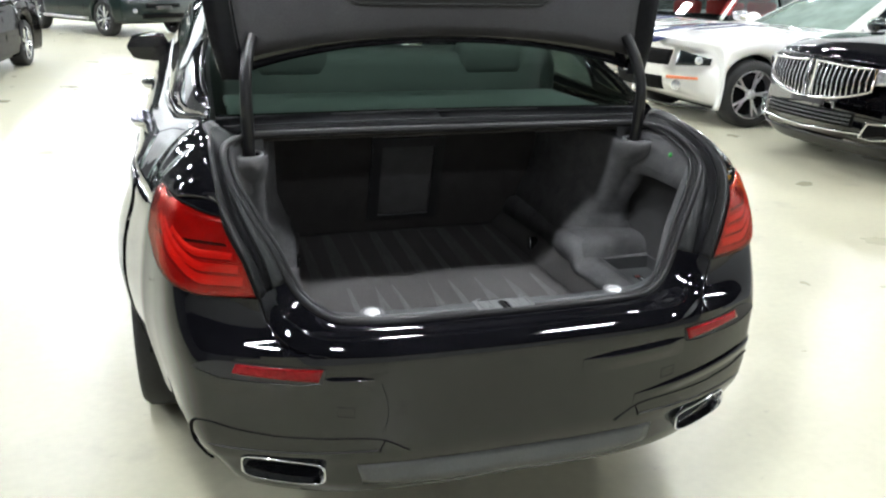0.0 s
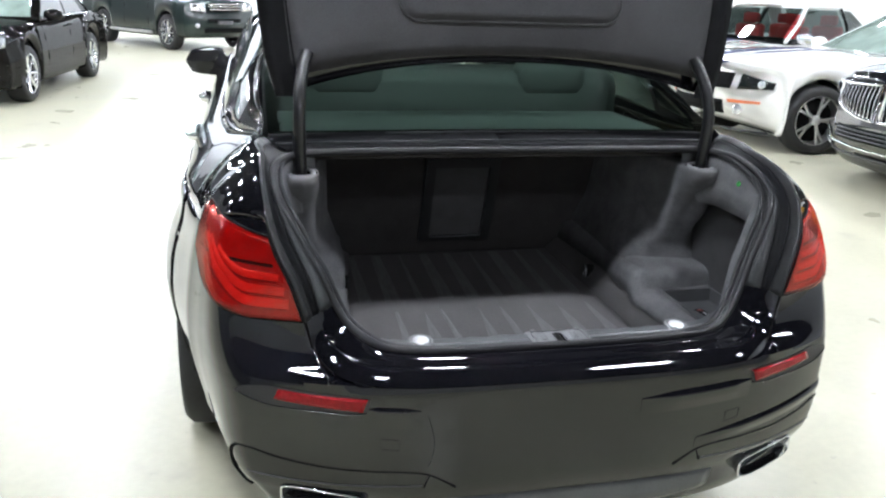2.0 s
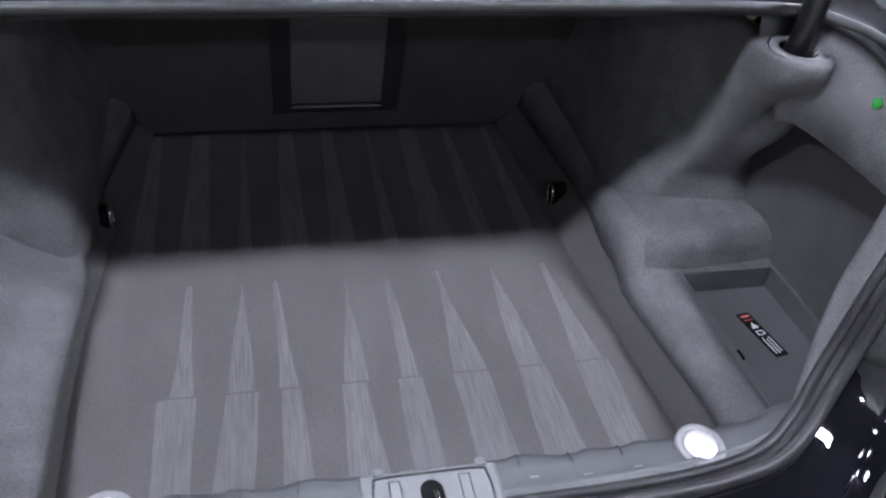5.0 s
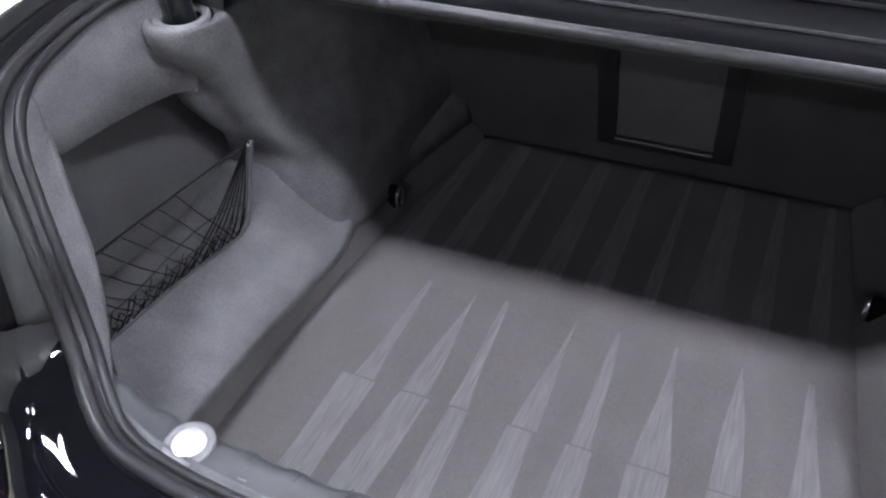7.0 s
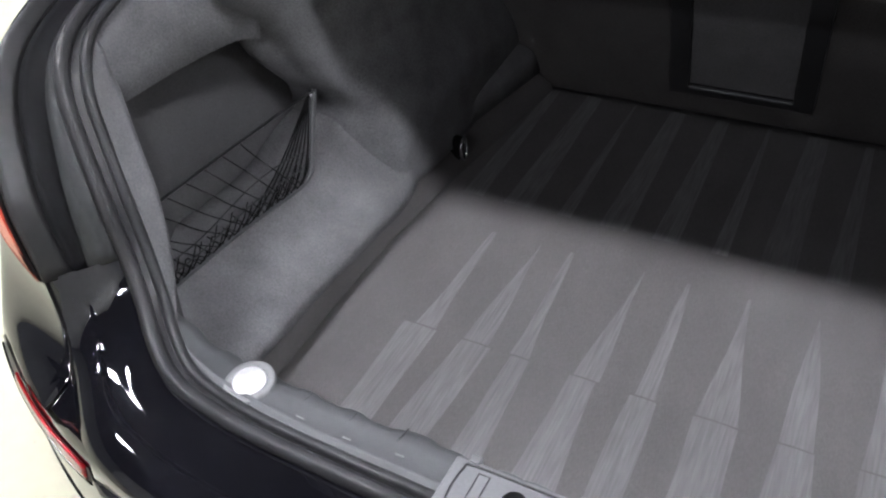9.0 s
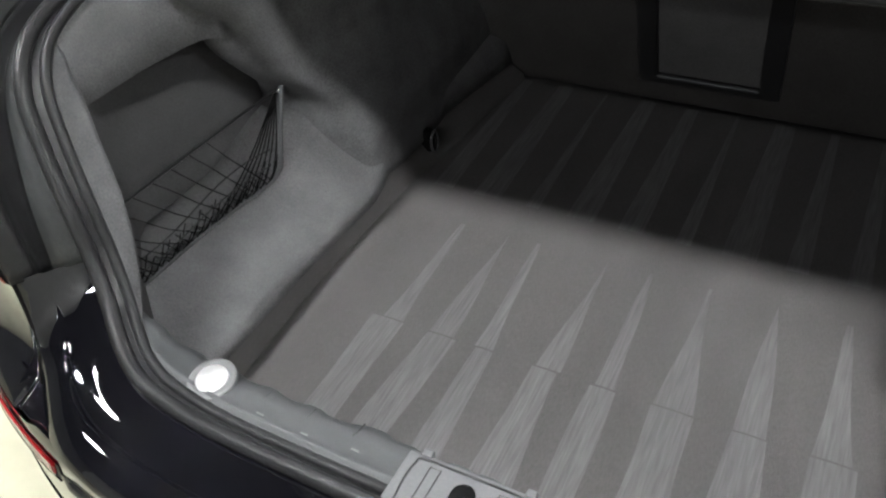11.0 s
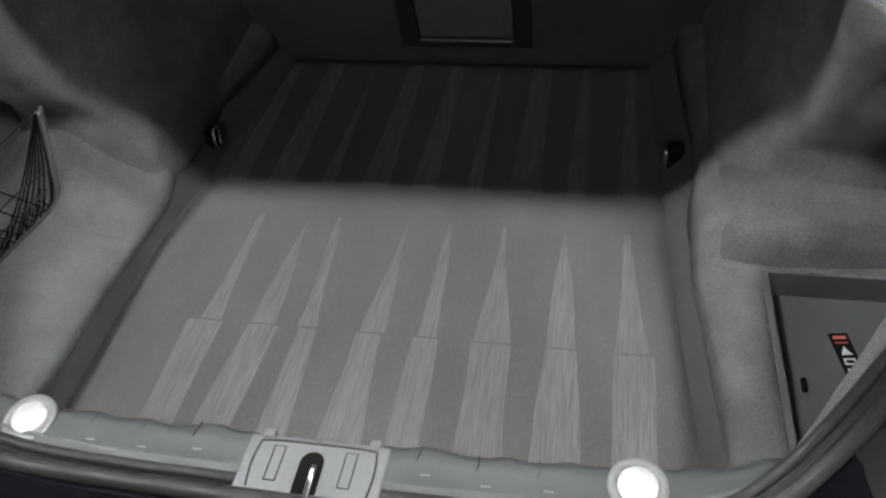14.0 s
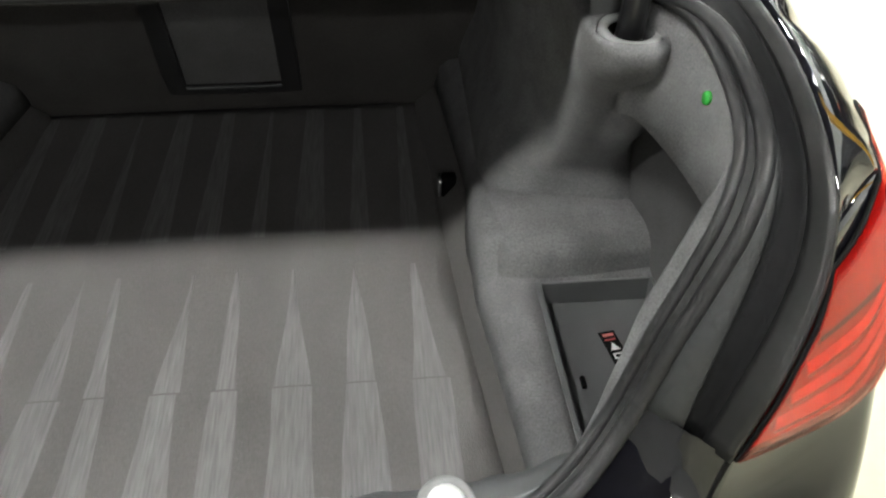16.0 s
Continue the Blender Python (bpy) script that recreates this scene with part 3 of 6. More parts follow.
    for y in [0.62 + 0.05 * k for k in range(80)]:
        roof = curve([(0.62, 0.02), (0.9, 0.30), (1.5, 0.88), (2.0, 1.0), (3.0, 0.99), (3.7, 0.62), (4.5, 0.03)], y)
        wx = curve(WAIST_X, y)
        w = Vector((sx * wx, y, curve(WAIST_Z, y)))
        top_z = w.z + (1.46 - w.z) * roof
        r = Vector((sx * (wx - 0.25 * roof), y, top_z))
        c = Vector((0, y, top_z + 0.02 * roof))
        bulge = Vector((sx * 0.025, 0, 0.01)) * roof
        rows.append([w, w.lerp(r, 0.3) + bulge, w.lerp(r, 0.7) + bulge, r, r.lerp(c, 0.3) + Vector((0, 0, 0.015 * roof)), r.lerp(c, 0.6) + Vector((0, 0, 0.012 * roof))])
        if 1.15 <= y <= 3.75:
            glass.append([w.lerp(r, 0.10) + bulge * 0.4 + Vector((sx * 0.006, 0, 0.002)), w.lerp(r, 0.35) + bulge + Vector((sx * 0.006, 0, 0.002)), w.lerp(r, 0.65) + bulge + Vector((sx * 0.006, 0, 0.002)), w.lerp(r, 0.86) + bulge * 0.6 + Vector((sx * 0.006, 0, 0.002))])
    def strip(f0, f1, row, n=3):
        """Part of the cabin's side between two heights of its window band."""
        w, r = row[0], row[3]
        bulge = (row[1] - w.lerp(r, 0.3))
        return [w.lerp(r, f0 + (f1 - f0) * k / n) + bulge * math.sin(math.pi * min(1.0, max(0.0, f0 + (f1 - f0) * k / n))) for k in range(n + 1)]

    side = part("cabin_side", grid([strip(0.0, 0.11, r, 3) for r in rows]), PAINT, car)
    thick(side, 0.003, -1.0 * sx)
    thick(part("roof_rail", grid([strip(0.85, 1.0, r) for r in rows]), PAINT, car), 0.003, -1.0 * sx)
    thick(part("rear_pillar", grid([strip(0.11, 0.85, r, 4) for r in rows if r[0].y < 1.24]), PAINT, car), 0.003, -1.0 * sx)
    thick(part("front_pillar", grid([strip(0.11, 0.85, r, 4) for r in rows if r[0].y > 3.60]), PAINT, car), 0.003, -1.0 * sx)
    thick(part("door_pillar", grid([strip(0.11, 0.85, r, 4) for r in rows if 2.55 < r[0].y < 2.80]), DARK, car), 0.003, -1.0 * sx)
    roof_rows = [r[3:] + [Vector((0, r[3].y, r[3].z + 0.02))] for r in rows if 1.42 <= r[0].y <= 3.2]
    thick(part("roof", grid(roof_rows), PAINT, car), 0.004, -1.0 * sx)
    part("side_window", grid(glass), GLASS_SIDE, car)
    part("window_trim", tube([g[0] + Vector((sx * 0.004, 0, -0.006)) for g in glass], 0.006, 6), CHROME, car, "chrome window trim")
    # door gaps
    for gy in (1.62, 2.72, 3.85):
        part("door_gap", tube([Vector((sx * (HALF * side_grow(2.0, z) * curve(PZ, z) + 0.0005), gy + 0.04 * (z - 0.6), z)) for z in (0.3, 0.5, 0.7, 0.85, 0.985)], 0.003, 5), DARK, car)
    # door handles
    for hy, hz in ((1.47, 0.945), (2.72, 0.915)):
        hx = HALF * side_grow(2.0, hz) * curve(PZ, hz)
        part("door_handle", tube([(sx * (hx - 0.005), hy - 0.10, hz), (sx * (hx + 0.022), hy - 0.085, hz + 0.002), (sx * (hx + 0.030), hy - 0.02, hz + 0.004), (sx * (hx + 0.030), hy + 0.05, hz + 0.002), (sx * (hx + 0.02), hy + 0.10, hz), (sx * (hx - 0.004), hy + 0.115, hz)], [0.012, 0.020, 0.024, 0.024, 0.019, 0.012], 8), CHROME, car, "chrome door handle")
    # wing mirror
    rows = []
    for t in range(9):
        u = -1 + 2 * t / 8
        sz = max(0.02, (1 - abs(u) ** 5)) ** 0.5
        cx = sx * (0.955 + 0.125 * u)
        rows.append([(cx, 3.70 + 0.07 * sz * math.cos(a) * (1.2 if math.cos(a) > 0 else 0.18), 1.005 + (0.082 - 0.012 * u) * sz * math.copysign(abs(math.sin(a)) ** 0.7, math.sin(a))) for a in [2 * math.pi * k / 16 for k in range(16)]])
    shell = part("wing_mirror", grid(rows, closed=True), PAINT, car)
    part("mirror_arm", tube([(sx * 0.80, 3.80, 0.985), (sx * 0.86, 3.77, 0.965), (sx * 0.925, 3.74, 0.965)], [0.03, 0.022, 0.02], 8), PLASTIC, shell)

    # wheels
    for wy in (1.12, 4.2):
        wheel(car, (sx * 0.822, wy, 0.345), 90 * sx, 0.345, 0.26, 0.25, 10, RIM)
        rows = [[(sx * x, wy + 0.385 * math.cos(a), 0.345 + 0.385 * math.sin(a)) for x in (0.90, 0.55)] for a in [math.pi * k / 20 for k in range(21)]]
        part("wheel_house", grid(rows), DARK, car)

    # tail lamp: red lens on the skin, a dark gap round it, bright bars within
    def lens_edge(z):
        return lerp([(0.745, 0.77), (0.76, 0.80), (0.80, 0.825), (0.85, 0.830), (0.90, 0.818), (0.947, 0.800), (0.962, 0.786)], z) / curve(PZ, z)

    rows = []
    steps = 18
    for k in range(13):
        v = k / 12
        row = []
        for j in range(steps + 1):
            u = j / steps
            zt = 0.930 + 0.030 * u ** 1.5
            zb = 0.7465 + 0.03 * max(0.0, u - 0.7) ** 2 / 0.09
            z = zb + (zt - zb) * v
            x0 = shut_x(z) / curve(PZ, z)
            x1 = lens_edge(z)
            row.append(skin(sx * (x0 + 0.004 + (x1 - x0 - 0.004) * u), z, 0.006 - 0.004 * (abs(2 * v - 1) ** 6)))
        rows.append(row)
    lamp = part("tail_lamp", grid(rows), RED_LENS, car, "red tail lamp with three light bars behind a clear cover")
    thick(lamp, 0.006, -1.0 * sx)
    cover = [[p + Vector((sx * 0.35, -0.9, 0.25)).normalized() * 0.0055 for p in r] for r in rows]
    cover = [rows[0]] + cover + [rows[-1]]
    part("lamp_cover", grid(cover), GLASS_RED, lamp, "clear red lamp cover")
    edge = [r[0] for r in rows] + rows[-1][1:] + [r[-1] for r in reversed(rows[:-1])] + list(reversed(rows[0][:-1]))
    part("lamp_gap", tube(edge, 0.003, 5), DARK, lamp)
    for b, (z0, hb, u1) in enumerate(((0.786, 0.011, 0.97), (0.815, 0.010, 0.92), (0.845, 0.008, 0.80))):
        rows = []
        for j in range(25):
            u = u1 * j / 24
            z = z0 + 0.115 * max(0.0, (u - 0.52 + 0.05 * b) / 0.45) ** 1.8 * (1 - 0.25 * b)
            x0 = shut_x(z) / curve(PZ, z) + 0.022
            x = x0 + (lens_edge(min(z, 0.93)) - 0.012 - x0) * u
            rows.append([skin(sx * x, z + hb * v, 0.0070 + 0.002 * (1 - v * v)) for v in (-1, -0.5, 0, 0.5, 1)])
        part("light_bar", grid(rows), RED_BAR, lamp)
        part("bar_shadow", grid([[skin(sx * abs(q.x) / curve(PZ, q.z) / flare(q.y), q.z - 0.001, 0.0068), skin(sx * abs(q.x) / curve(PZ, q.z) / flare(q.y), q.z - 0.0065, 0.0068)] for q in [r[0] for r in rows]]), DARK_RED, lamp)
    rows = [[skin(sx * (shut_x(z) / curve(PZ, z) + 0.02 + 0.16 * u), z, 0.0072) for z in (0.866, 0.873)] for u in [k / 10 for k in range(11)]]
    part("lamp_divider", grid(rows), DARK, lamp)
    # reflector in the bumper: a slanted red bar in a dark slot that runs on outwards, over a bright lip
    slot, refl, lip = [], [], []
    for k in range(5):
        v = k / 4
        rs, rr = [], []
        for j in range(17):
            u = j / 16
            zc = 0.584 + 0.014 * u
            hh = 0.021 * min(1.0, 0.75 + 2.0 * u) * (1 - 0.75 * max(0.0, (u - 0.72) / 0.28) ** 2)
            rs.append(skin(sx * (0.470 + 0.285 * u + 0.010 * (1 - v)), zc + hh * (2 * v - 1), 0.0015))
            rr.append(skin(sx * (0.476 + 0.190 * u + 0.012 * (1 - v)), zc + 0.0015 + 0.0150 * (2 * v - 1) * (1 - 0.25 * u), 0.005))
            if k == 0:
                lip.append(skin(sx * (0.480 + 0.275 * u), zc - hh - 0.001, 0.003))
        slot.append(rs)
        refl.append(rr)
    part("reflector_slot", grid(slot), PLASTIC, car)
    thick(part("reflector", grid(refl), RED_REFLECTOR, car, "long red bumper reflector"), 0.004, -1.0 * sx)
    part("slot_lip", tube(lip, 0.0016, 6), PAINT, car)
    # exhaust tip: a flat rounded chrome frame with a dark inside
    rows = []
    for yy, g in ((0.02, 0.95), (0.0, 1.0), (-0.006, 1.0), (-0.009, 0.985), (-0.007, 0.955), (0.05, 0.92)):
        row = []
        for k in range(28):
            a = 2 * math.pi * k / 28
            cx, cz = math.copysign(abs(math.cos(a)) ** 0.45, math.cos(a)), math.copysign(abs(math.sin(a)) ** 0.45, math.sin(a))
            x = 0.574 + 0.097 * g * cx
            row.append((sx * x, skin(x / curve(PZ, 0.343), 0.343).y + 0.002 + yy, 0.331 + 0.031 * (g if g == 1 else g - 0.06) * cz + 0.010 * cx))
        rows.append(row)
    tip = part("exhaust_tip", grid(rows, closed=True), CHROME, car, "flat chrome exhaust tip")
    rows = [[(p[0], p[1] + 0.03, p[2]) for p in rows[4]], [(sx * 0.574, skin(0.574 / curve(PZ, 0.343), 0.343).y + 0.05, 0.331)] * 28]
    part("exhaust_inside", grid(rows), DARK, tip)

# creases pressed into the bumper: a short ledge that looks up and dies out below
def crease(x0, x1, za, zb, deep, sx, tail=0.045):
    rows = []
    for k in range(25):
        u = k / 24
        x, z = x0 + (x1 - x0) * u, za + (zb - za) * u
        d = deep * min(1.0, 3.2 * u + 0.05) * min(1.0, 5 * (1 - u) + 0.15)
        rows.append([skin(sx * x, z + d * 1.0, 0.0004), skin(sx * x, z + d * 0.5, 0.0005 + d * 0.30), skin(sx * x, z - d * 0.4, 0.0006 + d * 1.0), skin(sx * x, z - d, 0.0006 + d * 1.1), skin(sx * x, z - tail * 0.6, 0.0006 + d * 0.5), skin(sx * x, z - tail, 0.0004)])
    part("bumper_crease", grid(rows), PAINT, car)


for sx in (-1, 1):
    crease(0.17 if sx > 0 else 0.36, 0.475, 0.563 if sx > 0 else 0.572, 0.578, 0.009 if sx > 0 else 0.006, sx)
    if sx > 0:
        crease(0.34, 0.80, 0.441, 0.500, 0.007, sx, 0.03)
    # cover over the exhaust: its seam, and the dark slit at its outer end
    seam = catmull([(x, 0, z) for x, z in ((0.29, 0.372), (0.345, 0.405), (0.40, 0.416), (0.50, 0.421), (0.60, 0.428), (0.70, 0.442), (0.765, 0.456), (0.80, 0.440), (0.815, 0.39), (0.82, 0.33), (0.825, 0.27))], 4)
    part("cover_seam", tube([skin(sx * p.x, p.z, 0.0006) for p in seam], [0.0016 if p.x < 0.79 else 0.004 for p in seam], 6), DARK, car)
    part("cover_seam", tube([skin(sx * x, 0.405 - 0.03 * k / 3, 0.0005) for k, x in enumerate((0.35, 0.356, 0.362, 0.366))], 0.0018, 5), DARK, car)
    # pressed line under the cover
    part("cover_line", tube([skin(sx * (0.37 + 0.034 * k), 0.380 + 0.010 * (k / 12) ** 2, 0.0002) for k in range(13)], 0.0018, 5), PLASTIC, car)
    # small sensor square
    sq = [skin(sx * x, z, 0.0006) for x, z in ((0.415, 0.500), (0.455, 0.504), (0.457, 0.478), (0.417, 0.474), (0.415, 0.500))]
    part("sensor_outline", tube(sq, 0.0004, 5), DARK, car)
part("bumper_seam", tube(catmull([skin(-0.345, 0.56, 0.0004), skin(-0.338, 0.53, 0.0004), skin(-0.334, 0.50, 0.0004), skin(-0.338, 0.465, 0.0004), skin(-0.352, 0.430, 0.0004)], 3), 0.0008, 5), DARK, car)
# satin diffuser strip along the bumper's lower edge
rows = []
for k in range(33):
    u = -1 + 2 * k / 32
    x = 0.43 * u
    e = 1 - abs(u) ** 4
    rows.append([skin(x, 0.338, -0.0105), skin(x, 0.322, -0.008), skin(x, 0.30, -0.007 + 0.006 * e), skin(x, 0.275 + 0.02 * (1 - e), -0.006 + 0.008 * e), skin(x, 0.262 + 0.02 * (1 - e), -0.012)])
thick(part("diffuser_strip", grid(rows), SATIN, car, "satin black strip along the bumper's lower edge"), 0.003)
part("underbody", box((-0.62, 0.45, 0.2), (0.62, 4.8, 0.24)), DARK, car, smooth=False)
part("hood", box((-0.78, 4.4, 0.9), (0.78, 5.05, 0.97), 0.03), PAINT, car)

# double seal round the opening
seal_rings = []
for off, rad in ((0.0, 0.010), (0.021, 0.007)):
    ring = [Vector((-p.x * (1 - off * 1.2), p.y + off, p.z - off * 0.15)) for p in reversed(SEAL[1:])] + [Vector((p.x * (1 - off * 1.2), p.y + off, p.z - off * 0.15)) for p in SEAL]
    part("seal", tube(ring, rad, 8), RUBBER, car, "black rubber trunk seal")
    seal_rings.append(ring)
part("seal_base", grid([[p, q] for p, q in zip(*seal_rings)]), RUBBER, car)

# shelf between the opening and the rear window
rows = []
for k in range(25):
    u = -1 + 2 * k / 24
    x = 0.66 * u
    bow = 0.03 * u * u
    rows.append([(x, 0.575, 1.03), (x, 0.578, 1.05), (x, 0.62 - bow, 1.058), (x, 0.64 - bow, 1.048), (x, 0.70 - bow, 1.052), (x, 0.715 - bow, 1.066), (x, 0.77 - bow, 1.068)])
part("rear_cowl", grid(rows), COWL, car, "matt black panel below the rear window")
part("cowl_rib", tube([Vector(r[2]) + Vector((0, 0.004, 0.001)) for r in rows], 0.0035, 6), RUBBER, car)
part("cowl_rib", tube([Vector(r[5]) + Vector((0, 0, 0.001)) for r in rows], 0.0045, 6), RUBBER, car)
rows, deck = [], []
for k in range(21):
    u = -1 + 2 * k / 20
    rows.append([(lerp([(0, 0.66), (0.35, 0.665), (1, 0.58)], t) * u, 0.755 - 0.06 * u * u + 0.75 * t, 1.066 + 0.335 * t - 0.03 * u * u * t + 0.02 * math.sin(math.pi * t)) for t in [j / 8 for j in range(9)]])
window = part("rear_window", grid(rows), GLASS_CAR, car, "green-tinted rear window")
part("parcel_shelf", box((-0.62, 0.83, 1.03), (0.62, 1.25, 1.055), 0.012), SHELF, car, "grey parcel shelf behind the rear seats")
for hx in (-0.38, 0.38):
    rest = part("headrest", box((hx - 0.14, 1.262, 1.09), (hx + 0.14, 1.37, 1.235), 0.045), LEATHER, car)
    for dx in (-0.05, 0.05):
        part("headrest_post", tube([(hx + dx, 1.31, 1.02), (hx + dx, 1.31, 1.08)], 0.006, 8), CHROME, rest)
part("rear_seat", box((-0.66, 1.27, 0.5), (0.66, 1.43, 1.20), 0.06), LEATHER, car)
for hx in (-0.4, 0.4):
    part("front_seat", box((hx - 0.25, 2.3, 0.4), (hx + 0.25, 2.46, 1.12), 0.05), LEATHER, car)
    part("headrest", box((hx - 0.13, 2.32, 1.14), (hx + 0.13, 2.42, 1.32), 0.04), LEATHER, car)
part("cabin_floor", box((-0.74, 1.40, 0.24), (0.74, 4.3, 0.29)), PLASTIC, car, smooth=False)
part("dashboard", box((-0.74, 3.45, 0.5), (0.74, 4.35, 1.0), 0.06), PLASTIC, car)
part("headliner", box((-0.50, 1.50, 1.425), (0.50, 3.15, 1.44), 0.004), LEATHER, car)
ring = [(-0.38 + 0.18 * math.cos(a), 3.18 + 0.07 * math.sin(a), 0.92 + 0.17 * math.sin(a)) for a in [2 * math.pi * k / 28 for k in range(29)]]
part("steering_wheel", tube(ring, 0.014, 8), PLASTIC, car)
rows = []
for k in range(17):
    u = -1 + 2 * k / 16
    rows.append([((0.74 - 0.22 * t) * u, 4.46 - 1.28 * t - 0.10 * u * u, 1.02 + 0.44 * t - 0.02 * u * u) for t in [q / 8 for q in range(9)]])
part("windshield", grid(rows), GLASS_FRONT, car, "dark green-tinted windshield")

# ---- trunk interior ----
def smooth_step(t):
    t = max(0.0, min(1.0, t))
    return t * t * (3 - 2 * t)


def floor_z(y):
    return 0.505 + 0.05 * (y - 0.46)


EDGE_LEFT = [(0.15, 0.434), (0.26, 0.439), (0.45, 0.445), (0.60, 0.443), (0.78, 0.430), (1.17, 0.380)]
EDGE_RIGHT = [(0.15, 0.434), (0.28, 0.426), (0.52, 0.404), (0.67, 0.394), (1.17, 0.364)]


def floor_edge(y, sx):
    """Half width of the trunk's floor, which narrows towards the seats."""
    return lerp(EDGE_LEFT if sx < 0 else EDGE_RIGHT, y)


rows = []
for k in range(27):
    y = 0.15 + (1.20 - 0.15) * k / 26
    a, b = -floor_edge(y, -1) - 0.015, floor_edge(y, 1) + 0.015
    rows.append([(a + (b - a) * j / 20, y, floor_z(y)) for j in range(21)])
mat_floor = part("trunk_floor", grid(rows), CARPET_FLOOR, car, "dark grey trunk carpet with brushed stripes")
thick(mat_floor, 0.01)
# brushed strokes in the carpet: base left, base right, tip, then lower stroke's upper and lower ends
STROKES = [(-0.310, -0.274, -0.291, -0.326, -0.274, -0.329, -0.271), (-0.227, -0.189, -0.205, -0.231, -0.180, -0.252, -0.203), (-0.153, -0.122, -0.151, -0.147, -0.124, -0.161, -0.101),
           (-0.054, -0.020, -0.030, -0.062, -0.021, -0.068, -0.004), (0.030, 0.062, 0.040, 0.027, 0.062, 0.022, 0.073), (0.116, 0.166, 0.131, 0.112, 0.169, 0.114, 0.182),
           (0.217, 0.261, 0.230, 0.216, 0.263, 0.212, 0.281), (0.314, 0.362, 0.328, 0.315, 0.366, 0.310, 0.378)]
for bl, br, tip_x, tl, tr, ll, lr in STROKES:
    bm = bmesh.new()

    def stroke(y0, y1, a0, a1, b0, b1):
        rows = []
        for k in range(9):
            t = k / 8
            y = y0 + (y1 - y0) * t
            l, r = a0 + (b0 - a0) * t, a1 + (b1 - a1) * t
            w = 0.0022 * math.sin(5.0 * t + 40 * a0)
            rows.append([(l + w, y, floor_z(y) + 0.0006), ((l + r) / 2, y, floor_z(y) + 0.0016), (r - w, y, floor_z(y) + 0.0006)])
        grid(rows, bm)

    stroke(0.4475, 0.690, bl, br, tip_x - 0.002, tip_x + 0.002)
    stroke(0.17, 0.4445, ll, lr, tl, tr)
    part("carpet_stroke", bm, CARPET_NAP, mat_floor)
for k in range(9):                  # brushed bands in the front half
    bx = -0.375 + 0.088 * k
    rows = []
    for q in range(9):
        y = 0.775 + 0.40 * q / 8
        wdt = 0.020 + 0.008 * math.sin(2.3 * k) - 0.010 * q / 8
        rows.append([(bx - wdt, y, floor_z(y) + 0.0006), (bx, y, floor_z(y) + 0.0014), (bx + wdt, y, floor_z(y) + 0.0006)])
    part("carpet_stroke", grid(rows), CARPET_NAP, mat_floor)


def seat_back_y(z):
    return 1.195 - 0.36 * (z - 0.53)


rows = []
for k in range(11):
    z = 0.50 + 0.55 * k / 10
    rows.append([(-0.62 + 1.24 * j / 16, seat_back_y(z) - 0.02 * (abs(j - 8) / 8) ** 4, z) for j in range(17)])
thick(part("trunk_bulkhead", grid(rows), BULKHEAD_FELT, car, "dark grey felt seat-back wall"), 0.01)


def on_back(x, z, out):
    return Vector((x, seat_back_y(z) - out, z))


def back_panel(name, x0, x1, z0, z1, out, material, label="", parent=car):
    rows = []
    for k in range(5):
        z = z0 + (z1 - z0) * k / 4
        rows.append([on_back(x0 + (x1 - x0) * j / 4, z, out) for j in range(5)])
    return thick(part(name, grid(rows), material, parent, label, smooth=False), 0.012)


hatch = back_panel("ski_hatch", -0.094, 0.094, 0.618, 0.885, 0.004, CARPET_DARK, label="grey carpeted ski hatch panel")
for x0, x1, z0, z1 in ((-0.132, -0.096, 0.596, 0.92), (0.096, 0.132, 0.596, 0.92), (-0.097, 0.097, 0.596, 0.612), (-0.097, 0.097, 0.887, 0.92)):
    back_panel("hatch_frame", x0, x1, z0, z1, 0.014, PLASTIC, parent=hatch)
part("hatch_ledge", tube([on_back(-0.094, 0.614, 0.014), on_back(0.094, 0.614, 0.014)], 0.004, 6), TRIM_GREY, hatch)

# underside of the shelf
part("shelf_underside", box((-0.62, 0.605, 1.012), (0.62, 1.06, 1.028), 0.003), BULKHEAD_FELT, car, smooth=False)

